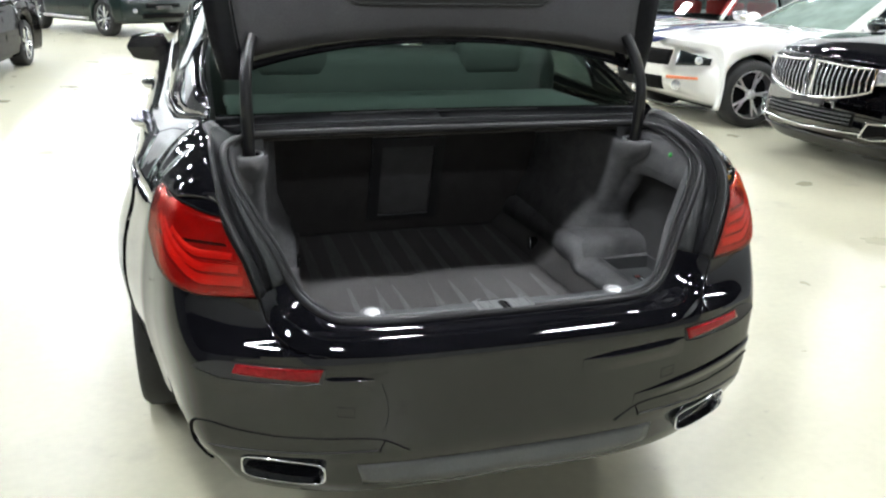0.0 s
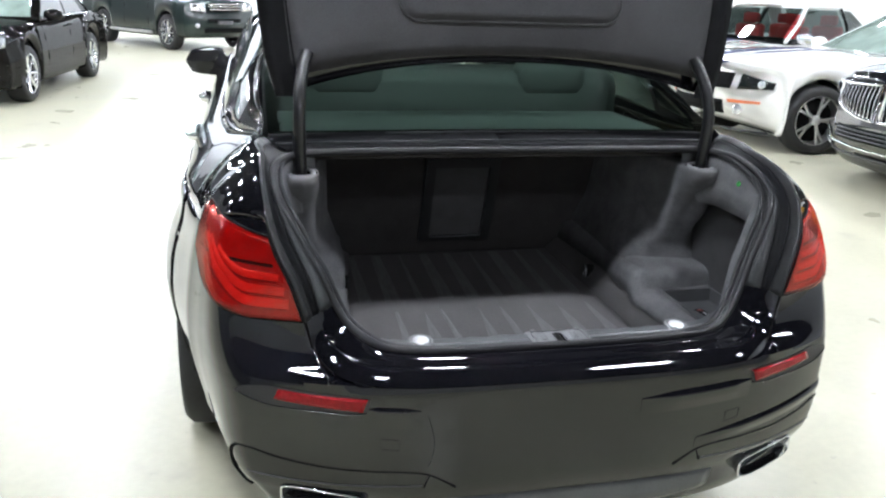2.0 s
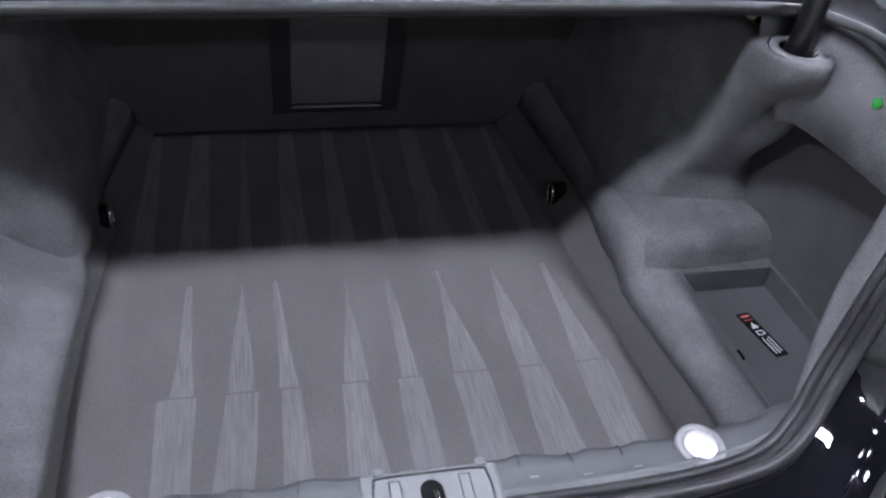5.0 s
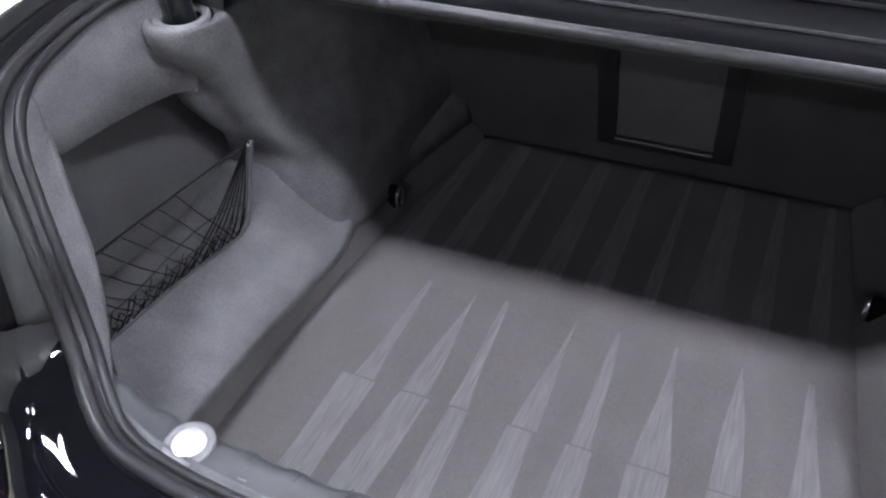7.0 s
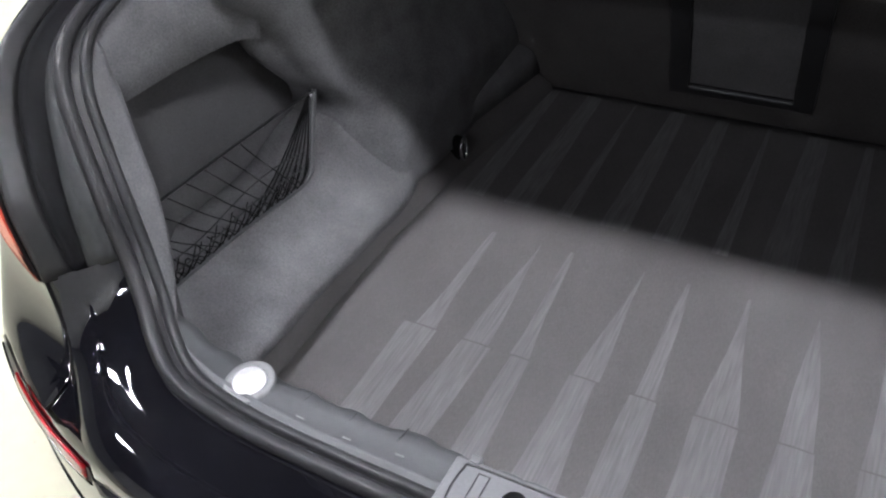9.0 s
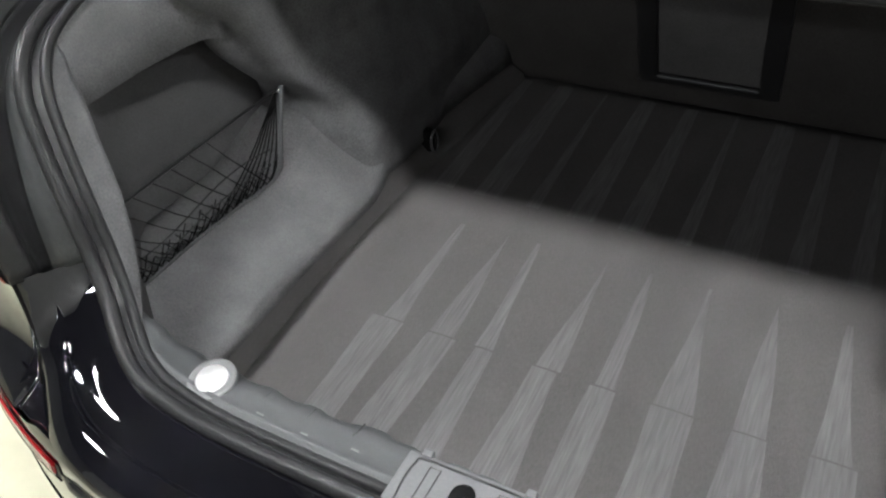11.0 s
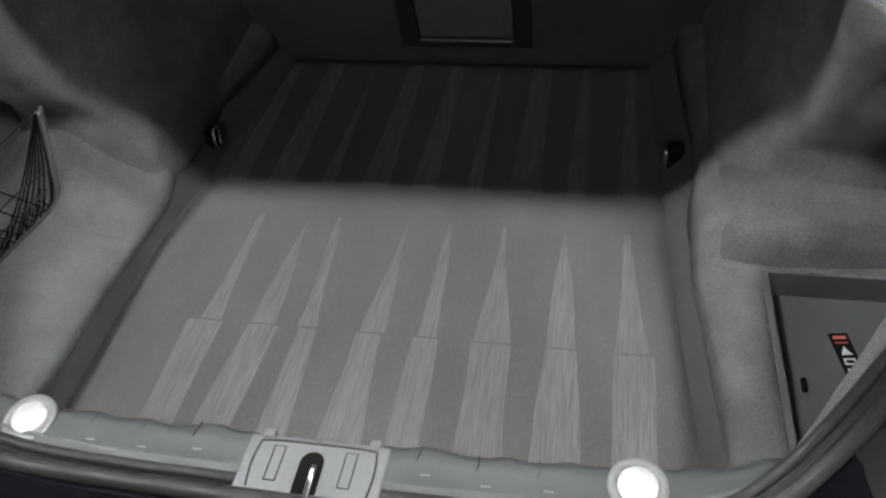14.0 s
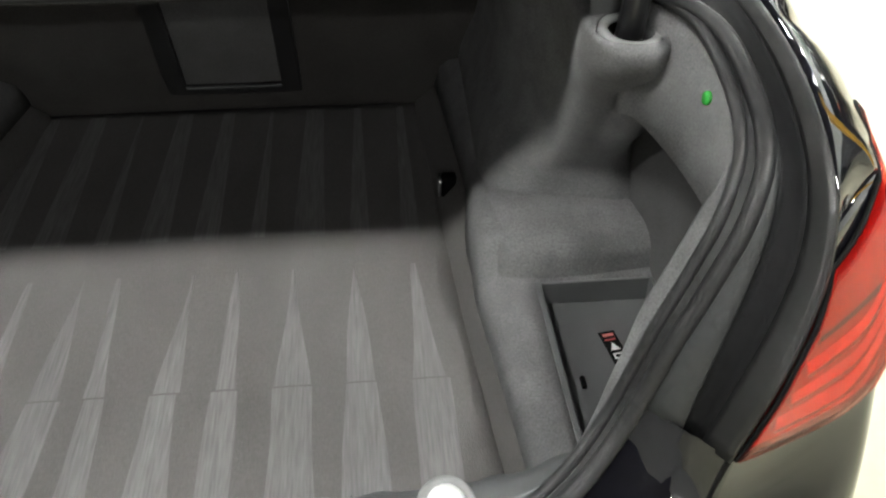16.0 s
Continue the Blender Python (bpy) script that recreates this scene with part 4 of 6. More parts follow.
for sx in (-1, 1):
    # low carpeted side bench beside the floor, with a soft edge; it rises to a ledge beside the wheel housing
    def bench(y):
        x, zf = floor_edge(y, sx), floor_z(y) - 0.004
        if sx < 0:
            up = 0.062 * smooth_step((y - 0.62) / 0.14)
            rise = 0.075 * smooth_step((y - 0.50) / 0.20)
            pts = [(x + 0.001, zf), (x + 0.003, zf + 0.02), (x + 0.005, 0.548), (x + 0.009, 0.560), (x + 0.018, 0.569), (x + 0.05, 0.580 + 0.5 * rise), (x + 0.10, 0.598 + rise), (0.575, 0.620 + rise), (0.60, 0.627 + rise), (0.68, 0.63 + rise)]
        else:
            up = 0.057 * smooth_step((y - 0.535) / 0.04)
            pts = [(x - 0.003, zf), (x, zf + 0.02), (x + 0.016, 0.565), (x + 0.024, 0.584), (x + 0.038, 0.597), (x + 0.058, 0.603), (0.498, 0.6045), (0.677, 0.6045), (0.74, 0.6045)]
        lean = -0.5 * up * smooth_step((y - 0.6) / 0.2)
        return [(a - lean * (1 < k < 6), b + up * min(1.0, max(0.0, (k - 1) / 2)) * (1.0 if sx > 0 else 1.0 if k < 5 else 0.55 if k == 5 else 0.0)) for k, (a, b) in enumerate(pts)]
    bm = bmesh.new()
    ys = [0.145, 0.17, 0.202] + [0.202 + 0.324 * k / 8 for k in range(1, 9)] + [0.545, 0.56, 0.575, 0.59, 0.605] + [0.63 + 0.03 * k for k in range(19)]
    vs = [[bm.verts.new((sx * a, y + 0.004 * math.sin(9 * y) * (k > 4), b + 0.002 * math.sin(23 * y + 3 * k) * (3 < k < 6))) for k, (a, b) in enumerate(bench(y))] for y in ys]
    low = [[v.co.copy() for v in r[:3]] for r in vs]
    for yi in range(len(ys) - 1):
        for k in range(len(vs[0]) - 1):
            if sx > 0 and k == 6 and 2 <= yi < 10:
                continue
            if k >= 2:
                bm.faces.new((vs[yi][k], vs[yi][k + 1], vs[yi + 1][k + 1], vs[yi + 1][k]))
    thick(part("side_bench", bm, CARPET, car, "grey carpeted ledge beside the trunk floor"), 0.006, 1.0 * sx)
    # the ledge's side takes the darker floor carpet: its shade put into the colour
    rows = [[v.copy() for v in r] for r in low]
    part("bench_side_shaded", grid(rows), CARPET_FLOOR, car, "side of the carpeted ledge, shade put into its darker carpet")
    # wheel housing: a column under the hinge that leans forwards and opens into the housing's wall
    top = catmull([(0.660, 0.62, 0), (0.645, 0.565, 0), (0.632, 0.518, 0), (0.609, 0.484, 0), (0.582, 0.474, 0), (0.556, 0.484, 0), (0.540, 0.527, 0), (0.535, 0.625, 0), (0.517, 0.735, 0), (0.495, 0.83, 0), (0.485, 1.0, 0), (0.48, 1.12, 0)], 3)
    low = catmull([(0.700, 0.70, 0), (0.690, 0.668, 0), (0.672, 0.648, 0), (0.640, 0.642, 0), (0.600, 0.648, 0), (0.560, 0.655, 0), (0.520, 0.660, 0), (0.480, 0.672, 0), (0.455, 0.70, 0), (0.448, 0.80, 0), (0.452, 1.0, 0), (0.455, 1.18, 0)], 3)
    rows = []
    for k in range(25):
        z = 0.985 - (0.985 - 0.57) * k / 24
        t = lerp([(0.56, 1.0), (0.72, 1.0), (0.80, 0.77), (0.88, 0.52), (0.93, 0.28), (0.955, 0.10), (0.97, 0.02), (0.99, 0.0)], z)      # the tower draws back below its crown
        spread = smooth_step((0.80 - z) / 0.13)                             # slim below the crown, then wide over the ledge
        waist = 0.10 * smooth_step((0.96 - z) / 0.07)
        foot = -0.03 * max(0.0, min(1.0, (0.79 - z) / 0.12)) + 0.018 * max(0.0, min(1.3, (0.735 - z) / 0.05)) ** 2 if sx < 0 else 0.018 * max(0.0, min(1.0, (0.735 - z) / 0.095)) ** 2.3      # the carpet runs out over the ledge
        row = []
        held = 0.10 * smooth_step((0.985 - z) / 0.12) + 0.90 * smooth_step((0.885 - z) / 0.16)
        for k2, (p, q) in enumerate(zip(top, low)):
            slim = p.x + (0.602 - p.x) * waist * smooth_step((0.66 - p.y) / 0.1)
            row.append(Vector((sx * (slim + (q.x - slim) * spread), p.y + (q.y - p.y) * (held + (t - held) * smooth_step((k2 - 4) / 8)) - foot, z)))
        rows.append(row)
    crown = rows[0]
    hub = Vector((sx * 0.582, 0.525, 0.992))
    rim = [hub + (p - hub) * min(1.0, 0.042 / max((p - hub).length, 1e-6)) for p in crown]
    rows = [[Vector((p.x, p.y, 0.994)) for p in rim], [p.lerp(q, 0.12) + Vector((0, 0, 0.004)) for p, q in zip(crown, rim)]] + rows
    thick(part("wheel_housing", grid(rows), CARPET, car, "grey carpeted wheel housing with the hinge tower"), 0.006, 1.0 * sx)
    bm = disc((sx * 0.582, 0.525, 0.992), (0, -0.12, 1), 0.039, 0.006, 32, inner=0.028)
    collar = part("hinge_collar", bm, COLLAR, car, "pale grey plastic hinge collar")
    rows = [[(sx * 0.582 + r * math.cos(a), 0.525 + r * math.sin(a), z) for r, z in ((0.0285, 0.9965), (0.028, 0.975), (0.001, 0.972))] for a in [2 * math.pi * q / 24 for q in range(25)]]
    part("hinge_hole", grid(rows), DARK, collar)
    # pale cover behind the collar
    rows = [[(sx * (0.582 + x), 0.563 + 0.012 * v - 0.25 * x * x, 0.995 + 0.045 * v) for x in (-0.040, -0.024, 0, 0.024, 0.040)] for v in (0, 0.3, 0.7, 1)]
    part("hinge_cover", grid(rows), TRIM_GREY, collar)
    # upper side panel between the tower and the seal
    P = [[(0.600, 0.56, 1.025), (0.648, 0.47, 1.032), (0.662, 0.37, 1.010), (0.650, 0.29, 0.978)],
         [(0.590, 0.55, 0.955), (0.630, 0.47, 0.964), (0.648, 0.37, 0.950), (0.644, 0.29, 0.940)],
         [(0.584, 0.53, 0.890), (0.602, 0.495, 0.898), (0.624, 0.40, 0.892), (0.634, 0.305, 0.885)]]
    rows = [[Vector((sx * p[0], p[1], p[2])) for p in catmull(r, 4)] for r in P]
    rows.append([p + Vector((sx * 0.075, 0.01, -0.012)) for p in rows[-1]])
    thick(part("upper_side_panel", grid(rows), CARPET, car), 0.008, -1.0 * sx)
    # recess wall behind
    rows = []
    for z in (0.57, 0.64, 0.70, 0.76, 0.82, 0.88, 0.93):
        q = min(SEAL[15:56], key=lambda p: abs(p.z - z))
        row = [Vector((q.x - 0.002, q.y + 0.035, z)), Vector((q.x + 0.03, q.y + 0.055, z))]
        far = max(0.655, q.x + 0.045)
        row += [Vector((far, 0.33, z)), Vector((max(0.672, far), 0.42, z)), Vector((max(0.672, far), 0.52, z)), Vector((0.66, 0.62, z)), Vector((0.62, 0.76, z))]
        rows.append([Vector((sx * p.x, p.y, p.z)) for p in catmull(row, 3)])
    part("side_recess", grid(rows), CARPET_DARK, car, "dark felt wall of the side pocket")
    # carpeted flange inside the seal
    rows = []
    for i in range(16, 55):
        p = SEAL[i]
        w = lerp([(16, 0.004), (22, 0.022), (28, 0.042), (34, 0.056), (43, 0.058), (47, 0.042), (50, 0.014), (54, 0.004)], i)
        rows.append([(sx * (p.x - 0.008), p.y + 0.014, p.z - 0.002), (sx * (p.x - 0.010), p.y + 0.014 + w * 0.4, p.z - 0.003), (sx * (p.x - 0.010), p.y + 0.014 + w * 0.85, p.z - 0.006), (sx * (p.x - 0.006), p.y + 0.016 + w, p.z - 0.008), (sx * (p.x + 0.02), p.y + 0.020 + w, p.z - 0.008)])
    part("opening_flange", grid(rows), CARPET, car, "grey carpeted edge of the trunk opening")
    # lashing ring in the bench's wall
    rx = floor_edge(0.84, sx) + 0.012
    ring = [(sx * (rx - 0.010), 0.84 + 0.012 * math.cos(a), 0.568 + 0.022 * math.sin(a)) for a in [2 * math.pi * k / 16 for k in range(17)]]
    part("lashing_ring", tube(ring, 0.003, 6), CHROME, car, "small chrome lashing ring")
    part("ring_recess", box((min(sx * (rx - 0.008), sx * (rx + 0.02)), 0.830, 0.546), (max(sx * (rx - 0.008), sx * (rx + 0.02)), 0.850, 0.592), 0.006), DARK, car)
    # round steel stud in the sill
    tilt_n = Vector((0, -0.12, 1)).normalized()
    seat_at = Vector((sx * 0.332, 0.129, 0.6665))
    stud = part("sill_stud", disc(seat_at, tilt_n, 0.030, 0.007, 36, inner=0.0205), COLLAR, car, "round polished stud in a pale plastic ring")
    part("stud_face", disc(seat_at, tilt_n, 0.0198, 0.0085, 36), STUD, stud, "bright polished metal face")
    # lid hinge arm, out of the tower and up to the lid
    arm = catmull([(sx * 0.581, 0.530, 0.975), (sx * 0.583, 0.525, 1.02), (sx * 0.584, 0.519, 1.085), (sx * 0.584, 0.520, 1.15), (sx * 0.579, 0.543, 1.215), (sx * 0.567, 0.575, 1.27), (sx * 0.556, 0.592, 1.30)], 5)
    part("hinge_arm", tube(arm, 0.0165, 12), ARM_BLACK, car, "black bent tube hinge arm of the trunk lid")

# the step ahead of the tray on the right, the tray and its sticker
rows = []
for x, drop, back in ((0.446, 0.045, 0.02), (0.449, 0.026, 0.012), (0.454, 0.012, 0.006), (0.463, 0.003, 0.002), (0.478, 0.0, 0.0), (0.52, 0.0, -0.002), (0.58, 0.001, 0.0), (0.64, 0.002, 0.004), (0.72, 0.002, 0.01)):
    rows.append([(x, 0.532 + back, 0.585), (x, 0.536 + back, 0.610 - drop * 0.4), (x, 0.541 + back, 0.636 - drop * 0.8), (x, 0.547 + back, 0.650 - drop), (x, 0.558 + back, 0.659 - drop), (x, 0.575 + back, 0.664 - drop), (x, 0.62 + back * 0.5, 0.667 - drop), (x, 0.68, 0.672 - drop)])
bm = grid(rows)
thick(part("bench_step", bm, CARPET, car), 0.008)
tray = part("side_tray", box((0.505, 0.205, 0.565), (0.672, 0.52, 0.570)), TRAY_GREY, car, "shallow grey plastic tray", smooth=False)
for lo, hi in (((0.497, 0.20, 0.565), (0.507, 0.528, 0.611)), ((0.668, 0.20, 0.565), (0.678, 0.528, 0.611)), ((0.507, 0.518, 0.565), (0.668, 0.528, 0.611)), ((0.507, 0.20, 0.565), (0.668, 0.208, 0.611))):
    part("tray_wall", box(lo, hi, 0.002), TRAY_GREY, tray, smooth=False)
turned = Matrix.Translation((0.598, 0.41, 0)) @ Matrix.Rotation(radians(9), 4, "Z") @ Matrix.Translation((-0.598, -0.41, 0))
sticker = part("tray_sticker", box((0.586, 0.352, 0.5702), (0.610, 0.454, 0.5712)), DARK, tray, "black warning sticker with small pictograms", smooth=False)
sticker.matrix_basis = turned
for lo, hi, ink in (((0.590, 0.444, 0.5713), (0.606, 0.449, 0.5717), RED_PALE), ((0.590, 0.436, 0.5713), (0.606, 0.439, 0.5717), RED_MARK),
                    ((0.591, 0.401, 0.5713), (0.605, 0.403, 0.5717), PAPER), ((0.591, 0.409, 0.5713), (0.605, 0.411, 0.5717), PAPER),
                    ((0.591, 0.403, 0.5713), (0.593, 0.409, 0.5717), PAPER), ((0.603, 0.403, 0.5713), (0.605, 0.409, 0.5717), PAPER),
                    ((0.591, 0.358, 0.5713), (0.593, 0.395, 0.5717), PAPER), ((0.597, 0.358, 0.5713), (0.599, 0.391, 0.5717), PAPER), ((0.603, 0.362, 0.5713), (0.605, 0.395, 0.5717), PAPER)):
    part("sticker_mark", box(lo, hi), ink, sticker, smooth=False)
tri = bmesh.new()
tri.faces.new([tri.verts.new(p) for p in ((0.591, 0.417, 0.5716), (0.605, 0.417, 0.5716), (0.598, 0.431, 0.5716))])
part("sticker_mark", tri, PAPER, sticker, smooth=False)
part("tray_clip", box((0.534, 0.350, 0.570), (0.541, 0.370, 0.577), 0.002), DARK, tray, smooth=False)
part("green_dot", disc((0.646, 0.408, 0.967), (-1, -0.12, 0.25), 0.0078, 0.010, 16), GREEN_TAG, car, "small green paper dot")

# sill trim with its tabs, and the latch plate
def sill_front(x):
    """The trim's edge towards the floor: a shallow wave between the tabs, wider beside the latch."""
    q = abs(x) / 0.478
    y = 0.147 + 0.026 * q ** 3 + 0.008 * smooth_step((0.15 - abs(abs(x) - 0.115) * 5) / 0.15) * (abs(x) < 0.16)
    return y + 0.0035 * smooth_step(math.sin(abs(x) * 1000 / 31 * math.pi) * 1.5)


rows = []
for k in range(121):
    x = -0.484 + 0.968 * k / 120
    q = abs(x) / 0.478
    back = 0.084 + 0.050 * q ** 4
    front = sill_front(x)
    lift = 0.010 + 0.026 * max(0.0, (q - 0.78) / 0.22) ** 2
    rows.append([(x, back - 0.008, 0.650 + lift), (x, back, 0.6555 + lift), (x, back + 0.010, 0.657 + lift), (x, back + 0.014, 0.662 + lift), (x, back + 0.017, 0.663 + lift), (x, back + 0.020, 0.660 + lift),
                 (x, (back + front) / 2 + 0.01, 0.659 + lift), (x, front - 0.010, 0.656 + lift), (x, front - 0.002, 0.653 + lift), (x, front + 0.002, 0.645 + lift), (x, front + 0.006, 0.50)])
sill = part("sill_trim", grid(rows), TRIM_GREY, car, "grey plastic trunk sill with moulded tabs")
for k in range(-7, 8):
    x = 0.062 * k
    if abs(x) > 0.11 and abs(abs(x) - 0.33) > 0.045:
        y1 = sill_front(x)
        part("tab_groove", tube([(x - 0.014, y1 - 0.024, 0.6686), (x - 0.012, y1 - 0.012, 0.6672), (x - 0.013, y1 - 0.001, 0.6638)], 0.0009, 5), PLASTIC, sill)
        part("tab_slot", box((x - 0.006, y1 - 0.040, 0.6685), (x + 0.004, y1 - 0.038, 0.6705), 0.0005), COLLAR, sill, smooth=False)
plate = part("latch_plate", box((-0.071, 0.070, 0.648), (0.083, 0.141, 0.6736), 0.004), PLATE_GREY, car, "pale grey latch cover plate with a black slot", smooth=False)
PT = 0.6740
part("plate_groove", tube(catmull([(x, y, PT) for x, y in ((-0.056, 0.076), (-0.059, 0.103), (-0.057, 0.126), (-0.050, 0.133), (0.008, 0.134), (0.063, 0.133), (0.070, 0.126), (0.072, 0.103), (0.070, 0.076))], 4), 0.0013, 5), PLASTIC, plate)
slot = [[(0.005, 0.110, PT + 0.0003)] * 13, [(0.005 + 0.013 * math.cos(math.pi * k / 12), 0.110 + 0.014 * math.sin(math.pi * k / 12), PT + 0.0003) for k in range(13)]]
bm = grid(slot)
grid([[(-0.008, 0.110, PT + 0.0003), (0.018, 0.110, PT + 0.0003)], [(-0.007, 0.064, PT + 0.0003), (0.019, 0.064, PT + 0.0003)]], bm)
part("latch_slot", bm, DARK, plate, smooth=False)
part("striker", tube([(0.010, 0.062, PT), (0.009, 0.100, PT + 0.0016), (0.009, 0.107, PT - 0.001)], 0.0038, 8), CHROME, plate)
for px_ in (-0.034, 0.044):
    part("plate_boss", tube([(px_ - 0.006, 0.086, PT), (px_ - 0.006, 0.127, PT), (px_ + 0.006, 0.127, PT), (px_ + 0.006, 0.086, PT), (px_ - 0.006, 0.086, PT)], 0.0008, 5), PLASTIC, plate)
for px_ in (-0.050, 0.066):
    part("plate_clip", box((px_ - 0.006, 0.136, 0.662), (px_ + 0.006, 0.146, 0.676), 0.002), PLATE_GREY, plate, smooth=False)

# luggage net at the left pocket: slack strands from the cord to the rail, gathered along the rail and at the hook
lo_pts = [Vector((-0.577 + 0.012 * smooth_step((k - 8) / 8), 0.20 + 0.35 * k / 16, 0.632 - 0.002 * k / 16)) for k in range(17)]
hi_pts = [Vector((-0.583 - 0.008 * math.sin(math.pi * k / 16), 0.21 + 0.405 * k / 16, 0.757 - 0.004 * math.sin(math.pi * k / 16))) for k in range(17)]


def along(pts, f):
    i = min(max(int(f), 0), len(pts) - 2)
    return pts[i].lerp(pts[i + 1], f - i)


net_bm = bmesh.new()
for k in range(12):
    f0, f1 = -4.5 + 1.55 * k, 3.0 + 1.35 * k
    start = max(0.0, -f0 / (f1 - f0))
    if f1 > 16:
        continue
    a, b = along(hi_pts, max(f0, 0.0)), along(lo_pts, f1)
    if start:
        a = a.lerp(b, start * 0.8)
    mid = a.lerp(b, 0.5) + Vector((0.012, 0, -0.006))
    tube(catmull([a, a.lerp(mid, 0.55) + Vector((0, 0, -0.002 * math.sin(3 * k))), mid, b], 3), 0.0009, 4, net_bm)
for k in range(32):                  # the gathered lower mesh
    f = 0.5 * k
    a, b = along(lo_pts, f), along(lo_pts, min(16.0, f + 1.1)).lerp(along(hi_pts, min(16.0, f + 1.4)), 0.22 + 0.10 * math.sin(1.9 * k))
    tube([a, a.lerp(b, 0.5) + Vector((0.006, 0, 0)), b + Vector((0.004, 0, 0))], 0.0009, 4, net_bm)
    c = along(lo_pts, max(0.0, f - 1.2)).lerp(along(hi_pts, max(0.0, f - 1.5)), 0.20 + 0.08 * math.sin(2.7 * k + 1))
    tube([a, a.lerp(c, 0.5) + Vector((0.007, 0, 0)), c + Vector((0.004, 0, 0))], 0.0009, 4, net_bm)
for k in range(7):                   # folds that run down from the hook
    b = along(lo_pts, 15.6 - 1.05 * k)
    tube(catmull([hi_pts[16], hi_pts[16].lerp(b, 0.5) + Vector((0.006, -0.004, -0.010)), b], 4), 0.0011, 4, net_bm)
net = part("luggage_net", net_bm, DARK, car, "black elastic luggage net")
part("net_cord", tube(hi_pts, 0.0026, 6), PLASTIC, net)
for q in (0.22, 0.40):
    part("net_cord", tube([lo_pts[k].lerp(hi_pts[k], q * (1 - 0.2 * math.sin(0.4 * k))) + Vector((0.007, 0, 0)) for k in range(16)], 0.0014, 5), PLASTIC, net)
part("net_rail", tube(lo_pts + [Vector((-0.562, 0.566, 0.645)), Vector((-0.566, 0.588, 0.70)), Vector((-0.574, 0.620, 0.765))], 0.0045, 6), TRIM_GREY, net)
part("net_hook", disc((-0.580, 0.617, 0.757), (1, -0.3, 0), 0.007, 0.008, 12), CHROME, net)

# ---- trunk lid, standing open ----
def lid_y(z):
    return 0.60 + 0.10 * (z - 1.28)


def lid_half(z):
    return lerp([(1.17, 0.60), (1.2, 0.608), (1.28, 0.627), (1.40, 0.641), (1.60, 0.655), (1.9, 0.66)], z)


lid_rows = []
for k in range(16):
    t = k / 15
    row = []
    for j in range(25):
        u = -1 + 2 * j / 24
        z_low = 1.277 - 0.098 * abs(u) ** 2.2
        z = z_low + (1.92 - z_low) * t
        row.append(Vector((lid_half(z) * 1.06 * u, lid_y(z) + 0.045 - 0.01 * abs(u) ** 6, z)))
    lid_rows.append(row)
lid = part("trunk_lid", grid(lid_rows), PAINT, car, "open black trunk lid")
thick(lid, 0.02, 1.0)
for sx in (-1, 1):
    rows = []
    for k in range(16):
        z = 1.185 + (1.92 - 1.185) * k / 15
        h = lid_half(z)
        rows.append([(sx * h * 1.06, lid_y(z) + 0.045, z), (sx * (h * 1.06 - 0.002), lid_y(z) + 0.015, z), (sx * (h * 1.0 + 0.004), lid_y(z) + 0.008, z), (sx * (h - 0.03), lid_y(z) + 0.012, z)])
    part("lid_edge", grid(rows), GUTTER, lid)
rows = []
for k in range(22):
    t = k / 21
    row = []
    for j in range(41):
        u = -1 + 2 * j / 40
        z_low = 1.301 - 0.060 * abs(u) ** 2.2
        z = z_low + (1.90 - z_low) * t
        edge = max(abs(u) ** 10, (1 - t) ** 12)
        row.append(Vector(((lid_half(z) - 0.038) * u, lid_y(z) - 0.022 * (1 - edge), z)))
    rows.append(row)
thick(part("lid_liner", grid(rows), LINER, lid, "dark grey felt lid liner"), 0.006)
# raised field in the liner, with round corners and a soft border
CORNER = 0.055


def field_half(dz):
    """Half width of the field at a height over its lower edge."""
    return 0.315 if dz > CORNER else 0.315 - CORNER + math.sqrt(max(0.0, CORNER ** 2 - (CORNER - dz) ** 2))


rows = []
for dz in (0.0, 0.003, 0.007, 0.012, 0.018, 0.026, 0.036, 0.048, 0.06, 0.09, 0.14, 0.20, 0.28, 0.36, 0.42):
    half_w = field_half(dz)
    row = []
    for u in [-1 + k / 15 for k in range(31)]:
        u = math.copysign(1 - (1 - abs(u)) ** 1.7, u)
        x = half_w * u
        inside = min(dz, 0.315 - abs(x))
        if dz < CORNER and abs(x) > 0.315 - CORNER:
            inside = CORNER - math.hypot(CORNER - dz, abs(x) - (0.315 - CORNER))
        row.append(Vector((x, lid_y(1.387 + dz) - 0.0215 - 0.011 * smooth_step(inside / 0.022), 1.387 + dz)))
    rows.append(row)
field = part("liner_field", grid(rows), LINER, lid)
arc = [(0.315 - CORNER + CORNER * math.sin(a), 1.387 + CORNER - CORNER * math.cos(a)) for a in [math.pi / 2 * k / 10 for k in range(11)]]
path = [(-0.316, 1.8)] + [(-x, z) for x, z in reversed(arc)] + arc + [(0.316, 1.8)]
# black tube along the field's border: the groove's shade put into its colour
part("field_groove_shade", tube([Vector((x, lid_y(z) - 0.0208, z)) for x, z in path], 0.0034, 6), PLASTIC, lid)
label = part("lid_label", box((-0.083, lid_y(1.48) - 0.0335, 1.462), (-0.009, lid_y(1.48) - 0.0325, 1.504)), PAPER, lid, "white paper label with a red mark", smooth=False)
part("label_mark", box((-0.078, lid_y(1.48) - 0.0342, 1.486), (-0.046, lid_y(1.48) - 0.0336, 1.497), 0.0002), RED_MARK, label, smooth=False)
part("label_mark", box((-0.070, lid_y(1.48) - 0.0344, 1.495), (-0.054, lid_y(1.48) - 0.0337, 1.500), 0.0002), PLASTIC, label, smooth=False)
